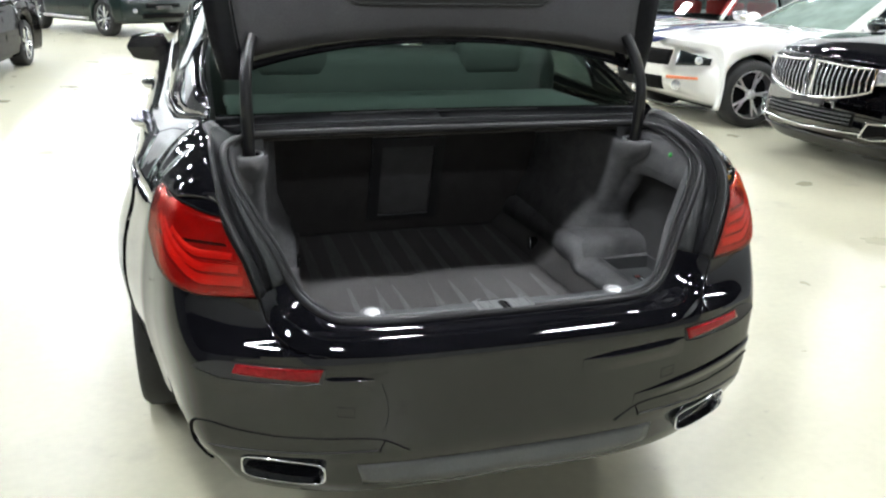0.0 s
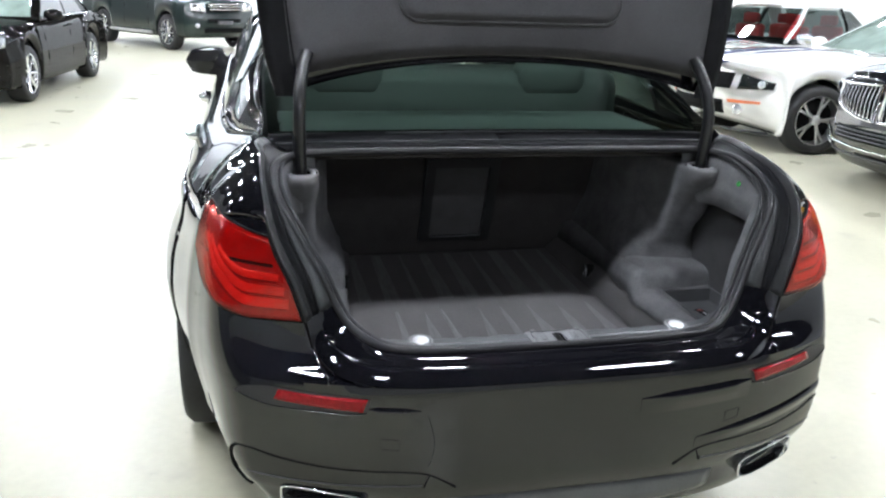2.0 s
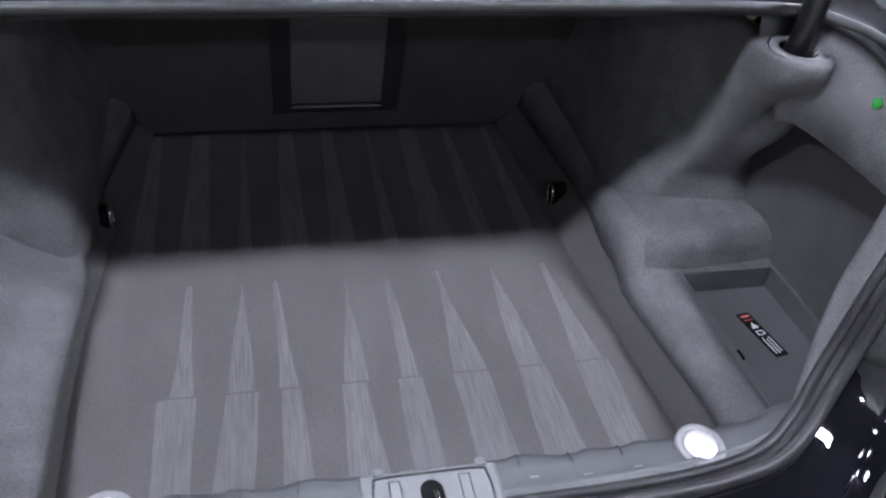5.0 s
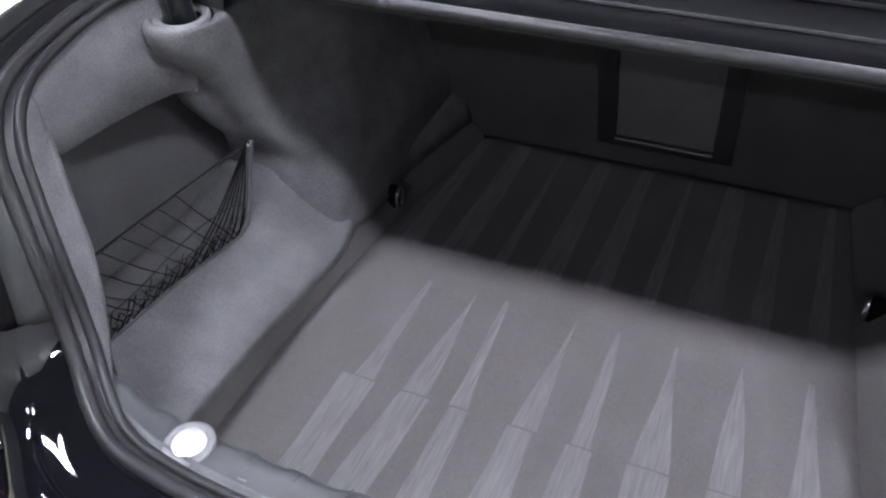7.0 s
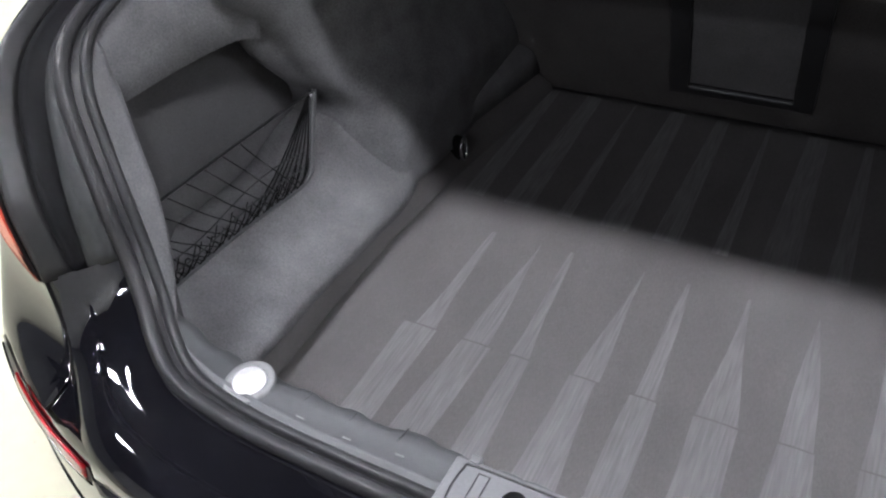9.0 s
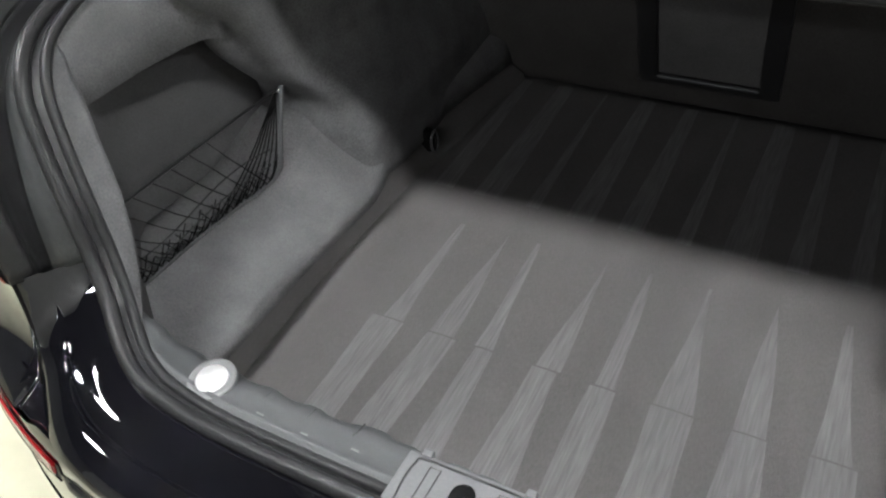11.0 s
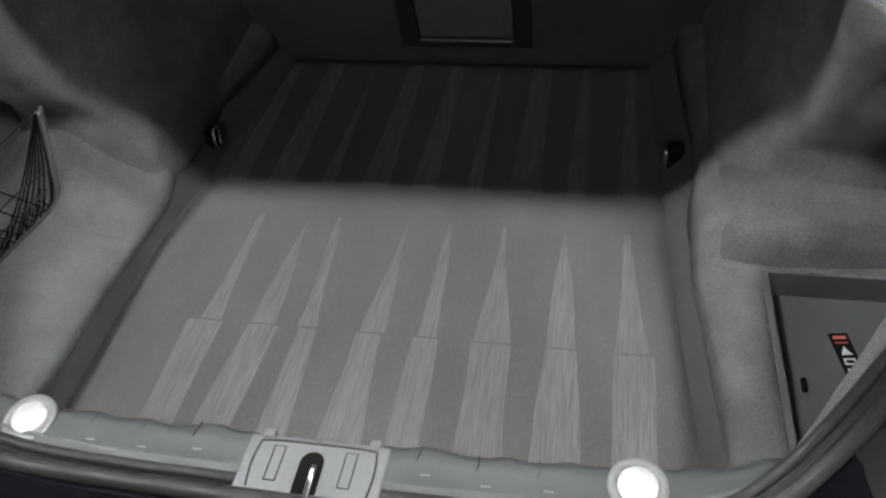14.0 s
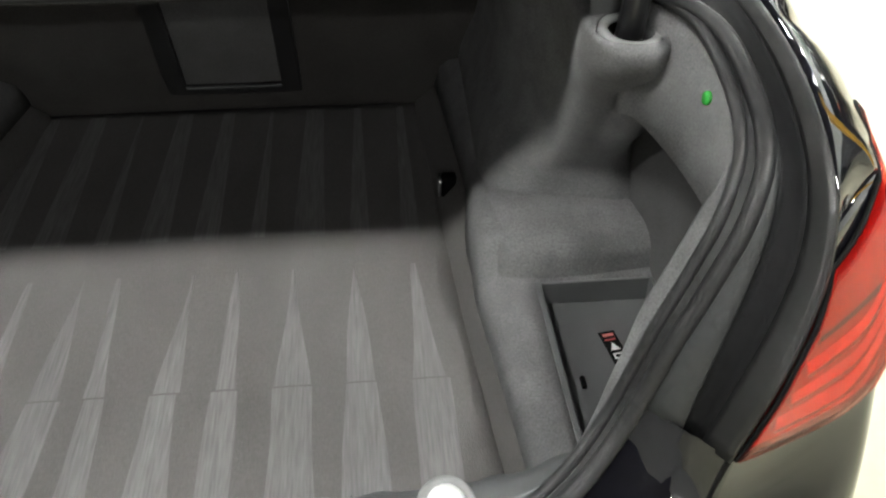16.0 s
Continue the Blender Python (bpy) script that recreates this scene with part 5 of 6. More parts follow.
for q, (xa, xb, zz) in enumerate(((-0.036, -0.015, 1.497), (-0.036, -0.015, 1.492), (-0.036, -0.020, 1.487), (-0.078, -0.014, 1.479), (-0.070, -0.022, 1.4735), (-0.066, -0.026, 1.468))):
    part("label_bar", box((xa, lid_y(1.48) - 0.0342, zz - 0.0012), (xb, lid_y(1.48) - 0.0336, zz + 0.0012)), PLASTIC, label, smooth=False)

# ---- the other cars ----
def parked_car(name, label, spec, wheel_at, which, heading, paint, build_face):
    """A car round its own origin (x forwards, y to its left). wheel_at: where its front wheel of the side `which` (1 left, -1 right) stands."""
    root = new(name)
    tagged(root, label, "car")
    L, W, wb, fo, r, zc = spec["L"], spec["W"], spec["wb"], spec["fo"], spec["r"], spec["zc"]
    xf, h = wb / 2 + fo, W / 2
    xr = xf - L

    tuck, reach = spec.get("tuck", 0.07), spec.get("reach", 1.1)

    def warp(x, y):
        q = abs(y) / h
        return x - spec["bow"] * q ** 3 * smooth01((x - xf + reach) / reach) + spec.get("bow_r", 0.2) * q ** 3 * smooth01((xr + 1.0 - x) / 1.0)

    def nose(y, z, out=0.0):
        """A point on the front, out metres proud of it."""
        lean = lerp(spec["nose"], z)
        return Vector((warp(xf, y) - lean + out, y * (1 - tuck), z))

    stations = sorted(set([xr + L * k / 60 for k in range(61)] + [s * wb / 2 + (r + 0.06) * math.cos(math.pi * k / 14) for s in (-1, 1) for k in range(15)]))
    rows = []
    for x in stations:
        zb, zt = zc, lerp(spec["top"], x)
        for s in (-1, 1):
            d = abs(x - s * wb / 2)
            if d < r + 0.06:
                zb = max(zb, r + math.sqrt((r + 0.06) ** 2 - d * d))
        edge = smooth01((x - xf + 0.18) / 0.18)
        tail = smooth01((xr + 0.15 - x) / 0.15)
        left = []
        for t, q in ((0, 0.955), (0.08, 0.975), (0.25, 0.995), (0.45, 1.0), (0.62, 0.99), (0.68, 0.975), (0.82, 0.965), (0.93, 0.93), (0.98, 0.86), (1.0, 0.72)):
            z = zb + (zt - zb) * t
            left.append((h * q, z))
        pts = [(y, z) for y, z in left] + [(h * 0.36, zt + 0.018), (0.0, zt + 0.026)]
        full = pts + [(-y, z) for y, z in reversed(pts[:-1])]
        pull = 1 - tuck * smooth01((x - xf + 0.55) / 0.55) ** 1.5
        rows.append([Vector((warp(x, y) - lerp(spec["nose"], z) * edge + 0.05 * tail * (z > 0.7), y * pull, z)) for y, z in full])
    bm = grid(rows)
    bm.verts.ensure_lookup_table()
    n = len(rows[0])
    for row in (bm.verts[:n], bm.verts[-n:]):
        for j in range(n // 2 - 1):
            try:
                bm.faces.new((row[j], row[j + 1], row[n - 2 - j], row[n - 1 - j]))
            except ValueError:
                pass
    thick(part("body", bm, paint, root), 0.01)
    # cabin
    g = spec["cabin"]
    zb, zr = g["belt"], g["roof"]
    hb, hr = h * 0.90, h * g.get("tumble", 0.66)
    corner = {"b0": g["x"][0], "r0": g["x"][1], "r1": g["x"][2], "b1": g["x"][3]}

    def side_pt(x, v, s, out=0.0):
        """On the cabin's side: v from the waist (0) to the roof (1)."""
        mid, half = (corner["r0"] + corner["r1"]) / 2, abs(corner["b0"] - corner["b1"]) / 2
        z = zb + (zr - g.get("arch", 0.05) * min(1.0, abs(x - mid) / half) ** 2 - zb) * v
        y = hb + (hr - hb) * v + 0.03 * math.sin(math.pi * v)
        return Vector((x, s * (y + out), z))

    def xs(v):
        return (corner["b0"] + (corner["r0"] - corner["b0"]) * v, corner["b1"] + (corner["r1"] - corner["b1"]) * v)

    rows = []
    for k in range(8):
        v = k / 7
        x0, x1 = xs(v)
        m = 12
        front = [Vector((x0 + 0.10 * (1 - (j / 6 - 1) ** 2) * (1 - 0.4 * v), (hb + (hr - hb) * v) * (j / 6 - 1), zb + (zr - zb) * v)) for j in range(13)]
        lft = [side_pt(x0 + (x1 - x0) * j / m, v, 1) for j in range(m + 1)]
        rear = [Vector((x1 - 0.08 * (1 - (j / 6 - 1) ** 2), -(hb + (hr - hb) * v) * (j / 6 - 1), zb + (zr - zb) * v)) for j in range(13)]
        rgt = [side_pt(x1 + (x0 - x1) * j / m, v, -1) for j in range(m + 1)]
        rows.append(front[:-1] + lft[:-1] + rear[:-1] + rgt[:-1])
    if spec.get("seats"):
        # open frame: rails, pillars and seats behind clear glass
        for s in (-1, 1):
            x0, x1 = xs(0.0)
            t0, t1 = xs(1.0)
            part("roof_rail", tube([side_pt(t0 + (t1 - t0) * j / 8, 1.0, s) for j in range(9)], 0.03, 8), paint, root)
            part("front_pillar", tube([side_pt(x0, 0.0, s), side_pt((x0 + t0) / 2, 0.5, s), side_pt(t0, 1.0, s)], 0.028, 8), paint, root)
            part("rear_pillar", grid([[side_pt(xs(v)[1] + f, v, s) for f in (0.0, 0.16, 0.34)] for v in (0.0, 0.35, 0.7, 1.0)]), paint, root)
            part("middle_pillar", tube([side_pt(x0 + (x1 - x0) * 0.62, v, s) for v in (0.0, 0.5, 1.0)], 0.022, 8), DARK, root)
            for sxx, back in ((0.0, 0.20), (-0.85, 0.16)):
                seat = part("seat_back", box((sxx - 0.12, s * 0.38 - 0.24, 0.55), (sxx + 0.02, s * 0.38 + 0.24, 1.14), 0.05), spec["seats"], root, "red leather seat")
                part("headrest", box((sxx - 0.11, s * 0.38 - 0.13, 1.15), (sxx - 0.01, s * 0.38 + 0.13, 1.30), 0.03), spec["seats"], seat)
        part("dashboard", box((corner["b0"] - 0.55, -h * 0.8, 0.7), (corner["b0"] - 0.05, h * 0.8, 0.97), 0.04), DARK, root)
        glass, shield = GLASS_CLEAR, GLASS_CLEAR
    else:
        thick(part("cabin", grid(rows, closed=True), paint, root), 0.01)
        glass, shield = GLASS_DARK, spec.get("shield", GLASS_DARK)
    x0, x1 = xs(1.0)
    rr = []
    for k in range(11):
        t = k / 10
        rr.append([Vector((x0 + 0.06 + (x1 - x0 - 0.10) * t, hr * u, zr - 0.002 + 0.05 * (1 - u * u) * math.sin(math.pi * (0.15 + 0.7 * t)))) for u in [-1 + j / 6 for j in range(13)]])
    thick(part("roof", grid(rr), paint, root), 0.01)
    # windows
    rows = []
    for v in (0.06, 0.3, 0.6, 0.93):
        x0, x1 = xs(v)
        rows.append([Vector((x0 + 0.012 + 0.10 * (1 - u * u) * (1 - 0.4 * v), (hb + (hr - hb) * v) * 0.93 * u, zb + (zr - zb) * v + 0.004)) for u in [-1 + j / 8 for j in range(17)]])
    part("windshield", grid(rows), shield, root)
    rows = []
    for v in (0.10, 0.5, 0.9):
        x0, x1 = xs(v)
        rows.append([Vector((x1 - 0.012 - 0.08 * (1 - u * u), (hb + (hr - hb) * v) * 0.9 * u, zb + (zr - zb) * v + 0.004)) for u in [-1 + j / 6 for j in range(13)]])
    part("rear_window", grid(rows), glass, root)
    for s in (-1, 1):
        for f0, f1 in g["panes"]:
            rows = []
            for v in (0.08, 0.35, 0.65, 0.90):
                x0, x1 = xs(v)
                fx = lambda f: x0 + (x1 - x0) * f
                rows.append([side_pt(fx(f0) + (fx(f1) - fx(f0)) * j / 6, v, s, 0.006) for j in range(7)])
            part("side_window", grid(rows), glass, root)
        if g.get("chrome"):
            x0, x1 = xs(0.05)
            part("window_trim", tube([side_pt(x0 + (x1 - x0) * (0.06 + 0.9 * j / 10), 0.05, s, 0.008) for j in range(11)], 0.010, 6), CHROME, root)
        # mirrors and handles
        mx = xs(0.1)[0] - 0.12
        sphere = [[(mx + 0.07 * c * math.cos(a), s * (h + 0.07 + 0.12 * e), zb + 0.06 + 0.075 * c * math.sin(a)) for a in [2 * math.pi * k / 12 for k in range(12)]] for e, c in [(math.cos(math.pi * q / 6), max(0.02, math.sin(math.pi * q / 6)) ** 0.7) for q in range(7)]]
        part("wing_mirror", grid(sphere, closed=True), spec.get("mirror", paint), root)
        part("mirror_arm", tube([(mx, s * hb * 0.98, zb + 0.0), (mx, s * (h + 0.02), zb + 0.03)], 0.02, 6), PLASTIC, root)
        for gx in g["handles"]:
            part("door_handle", tube([(gx - 0.09, s * (h * 0.965 + 0.005), zb - 0.10), (gx - 0.06, s * (h * 0.965 + 0.03), zb - 0.10), (gx + 0.06, s * (h * 0.965 + 0.03), zb - 0.10), (gx + 0.09, s * (h * 0.965 + 0.005), zb - 0.10)], 0.012, 6), spec.get("handle", paint), root)
        for gx in g["gaps"]:
            part("door_gap", tube([(gx, s * (h * q + 0.001), z) for z, q in ((zc + 0.12, 0.98), (zc + 0.3, 1.002), (zb - 0.2, 0.975), (zb - 0.03, 0.93))], 0.004, 5), DARK, root)
        for w in (-1, 1):
            wheel(root, (w * wb / 2, s * (h - 0.135), r), 180 if s > 0 else 0, r, 0.24, spec["rim"], spec["spokes"], spec.get("rim_mat", RIM), spec.get("spoke_kind", "plain"))
            arch = [[(w * wb / 2 + (r + 0.058) * math.cos(a), s * y, r + (r + 0.058) * math.sin(a)) for y in (h * (0.93 - 0.6 * max(0.0, tuck - 0.07) * 3), h - 0.40)] for a in [math.pi * (k / 16) for k in range(17)]]
            part("wheel_house", grid(arch), DARK, root)
    part("underbody", box((xr + 0.3, -h * 0.85, zc - 0.03), (xf - 0.28 - spec["bow"] * 0.8, h * 0.85, zc + 0.05)), DARK, root, smooth=False)

    def patch(pname, y0, y1, zlo, zhi, out, material, parent=root, label_="", taper=0.0, n=12):
        """A panel on the front from y0 to y1; zlo and zhi are heights at both ends."""
        rows_ = []
        for k in range(5):
            v = k / 4
            row = []
            for j in range(n + 1):
                u = j / n
                a_, b_ = zlo[0] + (zlo[1] - zlo[0]) * u, zhi[0] + (zhi[1] - zhi[0]) * u
                row.append(nose(y0 + (y1 - y0) * u, a_ + (b_ - a_) * v, out))
            rows_.append(row)
        return thick(part(pname, grid(rows_), material, parent, label_), 0.012)

    def side_patch(pname, xa, xb, za, zb_, s, out, material, parent=root):
        rows_ = [[(xa + (xb - xa) * j / 4, s * (h * lerp([(0.2, 0.98), (0.5, 1.0), (0.8, 0.97), (1.0, 0.94)], z) + out), z) for j in range(5)] for z in (za, (za + zb_) / 2, zb_)]
        return thick(part(pname, grid(rows_), material, parent), 0.008)

    build_face(root, patch, nose, side_patch, spec)
    fwd = Vector((math.cos(radians(heading)), math.sin(radians(heading)), 0))
    lft = Vector((-fwd.y, fwd.x, 0))
    root.matrix_basis = Matrix.Translation(Vector((wheel_at[0], wheel_at[1], 0)) - fwd * (wb / 2) - lft * which * (h - 0.13)) @ Matrix.Rotation(radians(heading), 4, "Z")
    return root


def crossover_face(root, patch, nose, side_patch, spec):
    """Split wing grille with slim upright bars, swept lamps, low chrome line and fog lamp frames."""
    for s in (-1, 1):
        well = patch("grille_well", s * 0.03, s * 0.60, (0.60, 0.70), (0.88, 0.86), 0.012, DARK)
        edge = [nose(s * (0.03 + 0.57 * u), 0.60 + 0.10 * u ** 2, 0.03) for u in [k / 10 for k in range(11)]] + [nose(s * (0.60 - 0.57 * u), 0.86 + 0.02 * u, 0.03) for u in [k / 10 for k in range(11)]] + [nose(s * 0.03, 0.60, 0.03)]
        part("grille_frame", tube(edge, 0.013, 6), CHROME, well)
        for k in range(11):
            y = 0.06 + 0.05 * k
            u = (y - 0.03) / 0.57
            part("grille_bar", tube([nose(s * y, 0.61 + 0.10 * u ** 2, 0.026), nose(s * y, 0.74 + 0.03 * u, 0.042), nose(s * y, 0.87, 0.026)], 0.011, 6, flat=0.6), CHROME, well)
        lamp = patch("headlamp", s * 0.60, s * 0.93, (0.74, 0.80), (0.86, 0.865), 0.016, LAMP_CLEAR)
        part("lamp_lens", disc(nose(s * 0.72, 0.80, 0.024), (1, s * 0.4, 0), 0.035, 0.02, 18), GLASS_DARK, lamp)
        part("lamp_lens", disc(nose(s * 0.80, 0.815, 0.022), (1, s * 0.5, 0), 0.028, 0.02, 18), CHROME, lamp)
        patch("amber_marker", s * 0.89, s * 0.935, (0.79, 0.80), (0.85, 0.86), 0.024, AMBER, lamp)
        fog = patch("fog_recess", s * 0.60, s * 0.82, (0.36, 0.40), (0.46, 0.48), 0.008, DARK)
        loop = [nose(s * y, z, 0.02) for y, z in ((0.58, 0.36), (0.66, 0.345), (0.76, 0.36), (0.83, 0.40), (0.85, 0.48), (0.74, 0.475), (0.64, 0.47), (0.58, 0.36))]
        part("fog_frame", tube(loop, 0.010, 6), CHROME, fog)
    patch("lower_grille", -0.52, 0.52, (0.42, 0.42), (0.53, 0.53), 0.008, DARK)
    for z in (0.445, 0.475, 0.505):
        part("lower_slat", tube([nose(-0.50 + 0.1 * k, z, 0.014) for k in range(11)], 0.007, 5), PLASTIC, root)
    part("chrome_line", tube([nose(-0.60 + 0.1 * k, 0.385 - 0.02 * (1 - abs(k - 6) / 6), 0.018) for k in range(13)], 0.011, 6), CHROME, root, "thin chrome line across the bumper")
    patch("plate_panel", -0.2, 0.2, (0.55, 0.55), (0.60, 0.60), 0.012, PLASTIC)
    patch("chin", -0.8, 0.8, (0.20, 0.20), (0.30, 0.30), 0.004, PLASTIC)


def muscle_face(root, patch, nose, side_patch, spec):
    """Wide dark grille, slanted dark lamps, low intake and two dark stripes over the bonnet."""
    grille = patch("grille", -0.57, 0.57, (0.615, 0.615), (0.775, 0.775), 0.014, DARK, n=20)
    part("grille_edge", tube([nose(-0.57 + 0.057 * k, 0.778, 0.016) for k in range(21)], 0.008, 6), PAINT_WHITE, grille)
    part("grille_badge", tube([nose(0.18, 0.66, 0.02), nose(0.20, 0.69, 0.024), nose(0.18, 0.72, 0.02)], 0.012, 6), CHROME, grille)
    patch("intake", -0.55, 0.55, (0.36, 0.36), (0.50, 0.50), 0.012, DARK, n=20)
    for s in (-1, 1):
        lamp = patch("headlamp", s * 0.64, s * 0.90, (0.615, 0.63), (0.775, 0.70), 0.014, GLASS_DARK)
        part("lamp_bowl", disc(nose(s * 0.82, 0.675, 0.016), (1, s * 0.7, 0), 0.042, 0.02, 20), LAMP_CLEAR, lamp)
        patch("turn_signal", s * 0.60, s * 0.86, (0.480, 0.485), (0.516, 0.512), 0.014, AMBER)
        part("fog_lamp", disc(nose(s * 0.68, 0.42, -0.004), (1, s * 0.5, 0), 0.055, 0.015, 20), LAMP_CLEAR, root)
        rows = []
        xf = spec["wb"] / 2 + spec["fo"]
        for k in range(13):
            x = xf - 0.02 - 1.35 * k / 12
            z = lerp(spec["top"], x)
            rows.append([Vector((x - 0.03, s * y, z + 0.024 - 0.012 * (y / 0.34) ** 2 + 0.004)) for y in (0.06, 0.2, 0.34)])
        thick(part("bonnet_stripe", grid(rows), BLUE, root, "dark blue bonnet stripe"), 0.004)
    patch("splitter", -0.80, 0.80, (0.16, 0.16), (0.19, 0.19), 0.004, PLASTIC)


def offroad_face(root, patch, nose, side_patch, spec):
    """Two-bar grille between square lamps, deep bumper with fog lamps."""
    grille = patch("grille", -0.42, 0.42, (0.86, 0.86), (1.02, 1.02), 0.012, DARK)
    for z in (0.90, 0.96, 1.01):
        part("grille_bar", tube([nose(-0.42 + 0.084 * k, z, 0.026) for k in range(11)], 0.015, 6), CHROME, grille)
    for s in (-1, 1):
        lamp = patch("headlamp", s * 0.50, s * 0.84, (0.85, 0.87), (1.03, 1.02), 0.016, LAMP_CLEAR)
        part("lamp_lens", disc(nose(s * 0.58, 0.93, 0.02), (1, s * 0.2, 0), 0.06, 0.02, 20), CHROME, lamp)
        part("lamp_lens", disc(nose(s * 0.73, 0.94, 0.02), (1, s * 0.4, 0), 0.05, 0.02, 20), CHROME, lamp)
        part("fog_lamp", disc(nose(s * 0.72, 0.56, 0.004), (1, s * 0.3, 0), 0.05, 0.02, 18), LAMP_CLEAR, root)
        side_patch("side_vent", 0.72, 0.90, 0.90, 1.02, s, 0.006, CHROME)
        part("side_step", tube([(-0.95, s * (spec["W"] / 2 + 0.03), 0.36), (0.0, s * (spec["W"] / 2 + 0.035), 0.355), (0.90, s * (spec["W"] / 2 + 0.03), 0.36)], 0.032, 8), STEEL, root, "bright metal side step")
    patch("bumper_slot", -0.45, 0.45, (0.62, 0.62), (0.70, 0.70), 0.010, DARK)
    patch("bumper_intake", -0.55, 0.55, (0.40, 0.40), (0.50, 0.50), 0.010, DARK)
    patch("number_plate", -0.2, 0.2, (0.58, 0.58), (0.66, 0.66), 0.022, PLASTIC)


def saloon_face(root, patch, nose, side_patch, spec):
    """Arched grille, long lamps, chrome fog frames."""
    grille = patch("grille", -0.36, 0.36, (0.56, 0.56), (0.76, 0.76), 0.012, DARK)
    for z in (0.60, 0.65, 0.70, 0.75):
        part("grille_bar", tube([nose(-0.35 + 0.07 * k, z, 0.022) for k in range(11)], 0.010, 6), CHROME, grille)
    for s in (-1, 1):
        lamp = patch("headlamp", s * 0.46, s * 0.88, (0.60, 0.68), (0.76, 0.82), 0.016, LAMP_CLEAR)
        part("lamp_lens", disc(nose(s * 0.62, 0.70, 0.022), (1, s * 0.3, 0), 0.05, 0.02, 20), CHROME, lamp)
        part("fog_frame", tube([nose(s * y, z, 0.016) for y, z in ((0.55, 0.34), (0.80, 0.35), (0.80, 0.40), (0.58, 0.40), (0.55, 0.34))], 0.012, 6), CHROME, root)
    patch("intake", -0.5, 0.5, (0.28, 0.28), (0.40, 0.40), 0.010, DARK)


parked_car("black_crossover", "black crossover with a split chrome wing grille", dict(
    L=4.75, W=1.93, wb=2.82, fo=0.95, r=0.375, zc=0.24, bow=0.34, rim=0.25, spokes=5, spoke_kind="twin", rim_mat=CHROME, handle=CHROME,
    nose=[(0.2, 0.16), (0.3, 0.04), (0.45, 0.0), (0.6, 0.03), (0.88, 0.07), (1.0, 0.25), (1.1, 0.4)],
    top=[(-2.4, 1.0), (-1.5, 1.05), (0.6, 1.05), (1.3, 1.04), (1.9, 0.99), (2.2, 0.93), (2.36, 0.88)],
    cabin=dict(x=(0.95, 0.25, -1.75, -2.15), belt=1.02, roof=1.66, panes=((0.05, 0.42), (0.45, 0.72), (0.75, 0.95)), chrome=True, handles=(-0.15, -1.15), gaps=(0.75, -0.3, -1.25))),
    (4.95, 2.96), 1, 180, PAINT, crossover_face)
parked_car("white_muscle_car", "white two-door muscle car with dark blue stripes", dict(
    L=4.77, W=1.88, wb=2.72, fo=0.91, r=0.345, zc=0.19, bow=0.46, tuck=0.10, reach=0.62, rim=0.245, spokes=5, spoke_kind="twin", rim_mat=STEEL, shield=GLASS_PALE,
    nose=[(0.15, 0.28), (0.22, 0.15), (0.30, 0.07), (0.40, 0.02), (0.5, 0.0), (0.57, 0.0), (0.62, 0.05), (0.77, 0.09), (0.82, 0.15), (0.86, 0.25), (1.0, 0.4)],
    top=[(-2.4, 0.98), (-1.6, 0.99), (0.4, 0.96), (1.0, 0.97), (1.7, 0.92), (2.1, 0.86), (2.33, 0.79)],
    cabin=dict(x=(0.28, -0.50, -1.15, -2.0), belt=0.95, roof=1.38, panes=((0.06, 0.62), (0.66, 0.88)), handles=(-0.75,), gaps=(0.35, -0.95))),
    (4.80, 5.60), 1, 179, PAINT_WHITE, muscle_face)
parked_car("white_coupe", "white two-door coupe with bright red seats", dict(
    L=4.7, W=1.85, wb=2.72, fo=0.95, seats=RED_CLOTH, mirror=CHROME, r=0.335, zc=0.19, bow=0.28, rim=0.22, spokes=8,
    nose=[(0.15, 0.10), (0.25, 0.02), (0.5, 0.0), (0.8, 0.05), (0.86, 0.16), (1.0, 0.3)],
    top=[(-2.4, 0.93), (-1.6, 0.96), (0.4, 0.90), (1.0, 0.91), (1.7, 0.87), (2.1, 0.82), (2.33, 0.75)],
    cabin=dict(x=(0.75, 0.05, -1.05, -1.70), belt=0.93, roof=1.42, panes=((0.05, 0.60), (0.64, 0.90)), handles=(-0.45,), gaps=(0.60, -0.75))),
    (5.97, 8.53), 1, 200, PAINT_WHITE, muscle_face)
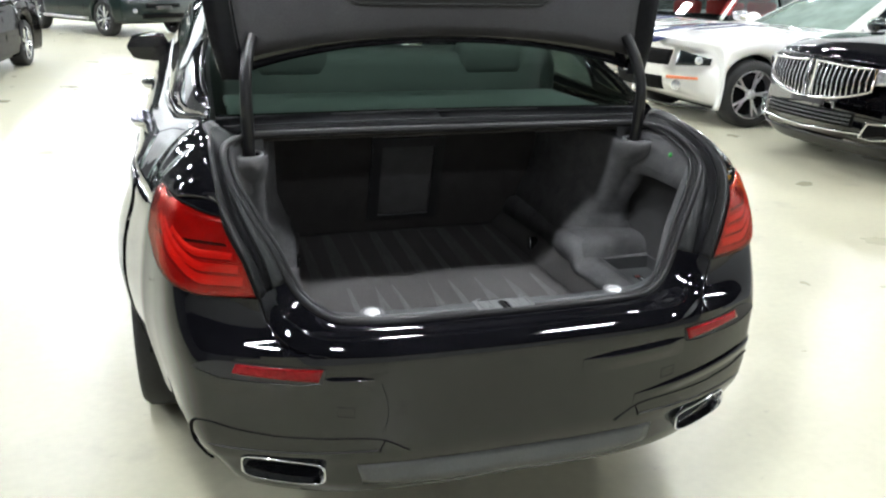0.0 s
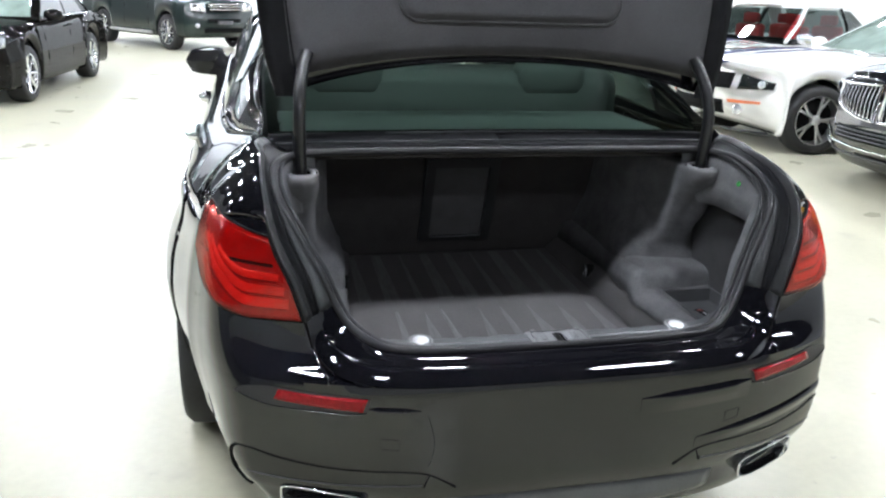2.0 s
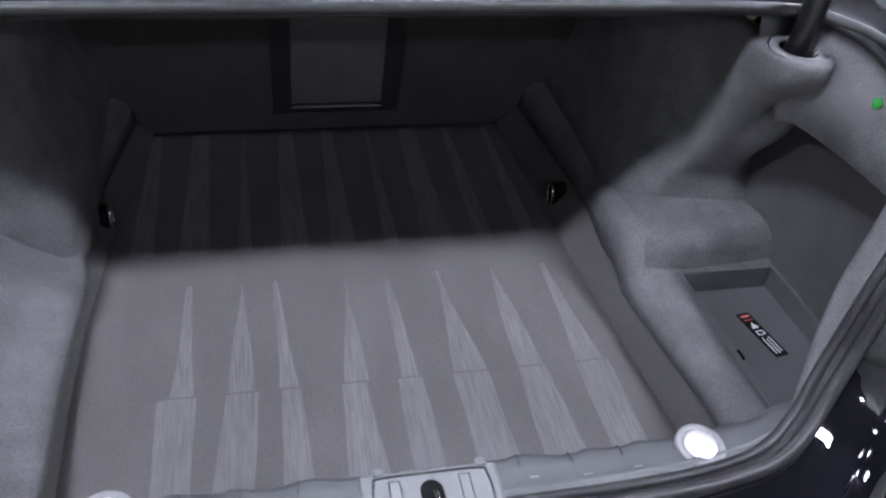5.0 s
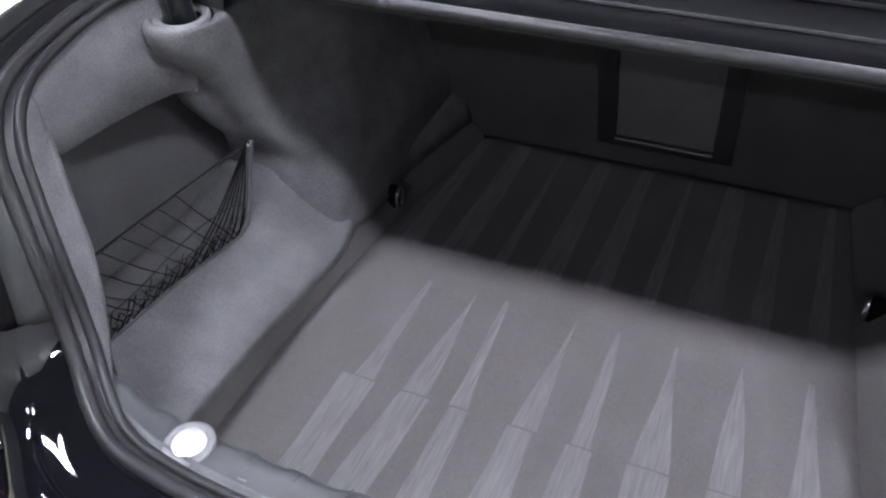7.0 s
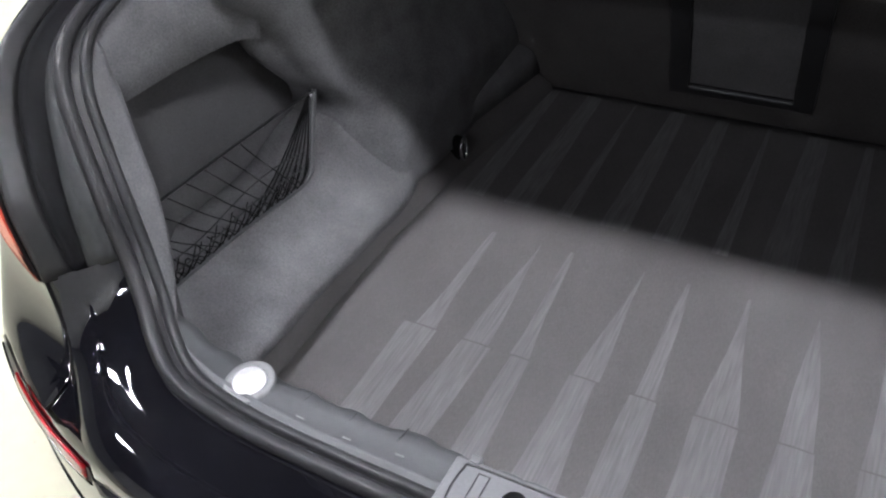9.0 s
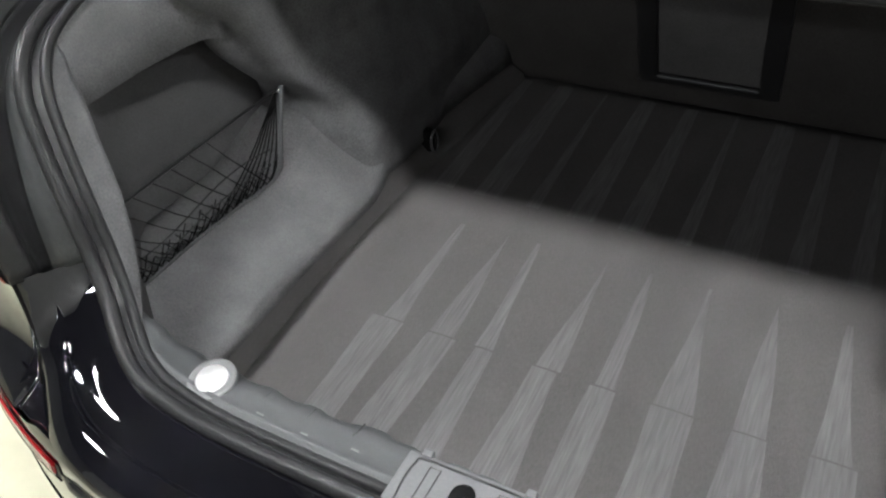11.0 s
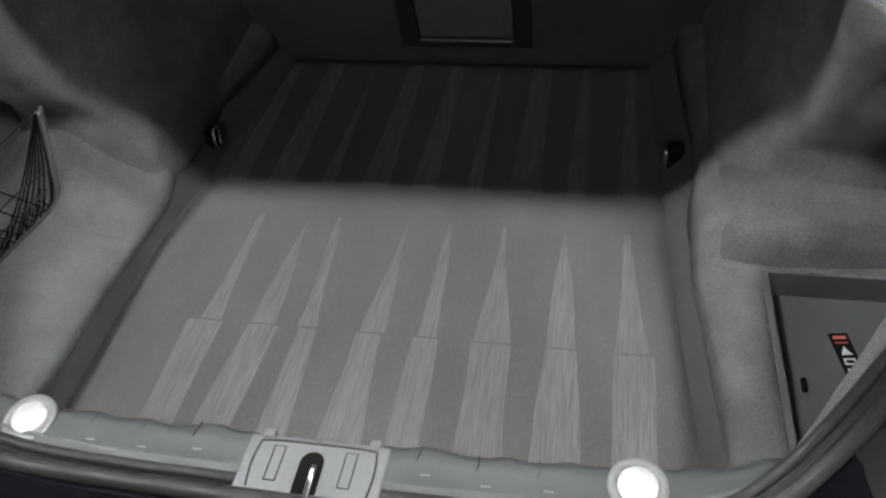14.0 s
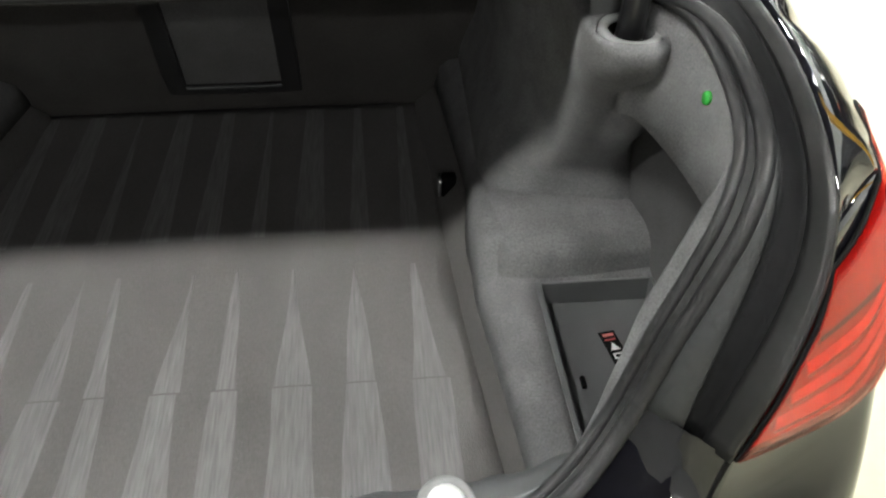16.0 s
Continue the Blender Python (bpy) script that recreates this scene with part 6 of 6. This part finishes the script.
parked_car("black_saloon", "black four-door saloon with bright alloy wheels", dict(
    L=4.78, W=1.80, wb=2.86, fo=0.88, r=0.335, zc=0.20, bow=0.30, rim=0.235, spokes=7, rim_mat=CHROME, shield=GLASS_PALE,
    nose=[(0.15, 0.10), (0.3, 0.02), (0.5, 0.0), (0.8, 0.06), (0.9, 0.2), (1.0, 0.3)],
    top=[(-2.45, 0.95), (-1.9, 1.0), (-1.2, 0.98), (0.5, 0.93), (1.0, 0.95), (1.7, 0.90), (2.1, 0.84), (2.31, 0.77)],
    cabin=dict(x=(0.85, 0.05, -1.05, -1.80), belt=0.94, roof=1.46, panes=((0.06, 0.46), (0.49, 0.82)), chrome=True, handles=(-0.30, -1.2), gaps=(0.75, -0.35, -1.3))),
    (-3.40, 9.35), 1, -94.8, PAINT_DULL, saloon_face)
parked_car("green_offroader", "dark green boxy off-road car with silver wheels", dict(
    L=4.83, W=1.95, wb=2.89, fo=0.84, r=0.385, zc=0.30, bow=0.16, bow_r=0.08, rim=0.26, spokes=9, handle=PAINT_GREEN,
    nose=[(0.2, 0.14), (0.35, 0.02), (0.6, 0.0), (0.85, 0.03), (1.05, 0.06), (1.15, 0.2)],
    top=[(-2.55, 1.14), (0.6, 1.14), (0.9, 1.15), (1.6, 1.13), (2.1, 1.09), (2.28, 1.05)],
    cabin=dict(x=(0.80, 0.35, -2.30, -2.48), belt=1.13, roof=1.84, tumble=0.76, panes=((0.05, 0.36), (0.39, 0.66), (0.70, 0.95)), handles=(-0.25, -1.2), gaps=(0.72, -0.35, -1.35))),
    (-2.37, 17.95), -1, -54.5, PAINT_GREEN, offroad_face)

# yellow steel column beside the crossover: two flanges and a web
col = new("yellow_column")
tagged(col, "yellow painted steel column standing on the floor", "column")
part("flange", box((4.16, 2.12, 0.0), (4.42, 2.145, ZC), 0.004), YELLOW, col, smooth=False)
part("flange", box((4.16, 2.325, 0.0), (4.42, 2.35, ZC), 0.004), YELLOW, col, smooth=False)
part("web", box((4.18, 2.146, 0.0), (4.20, 2.324, ZC), 0.002), YELLOW, col, smooth=False)
blue_post = new("blue_post")
tagged(blue_post, "dark blue painted steel post by the far wall", "post")
part("post_shaft", box((-4.28, 14.6, 0.0), (-4.17, 14.71, ZC), 0.01), BLUE, blue_post, smooth=False)
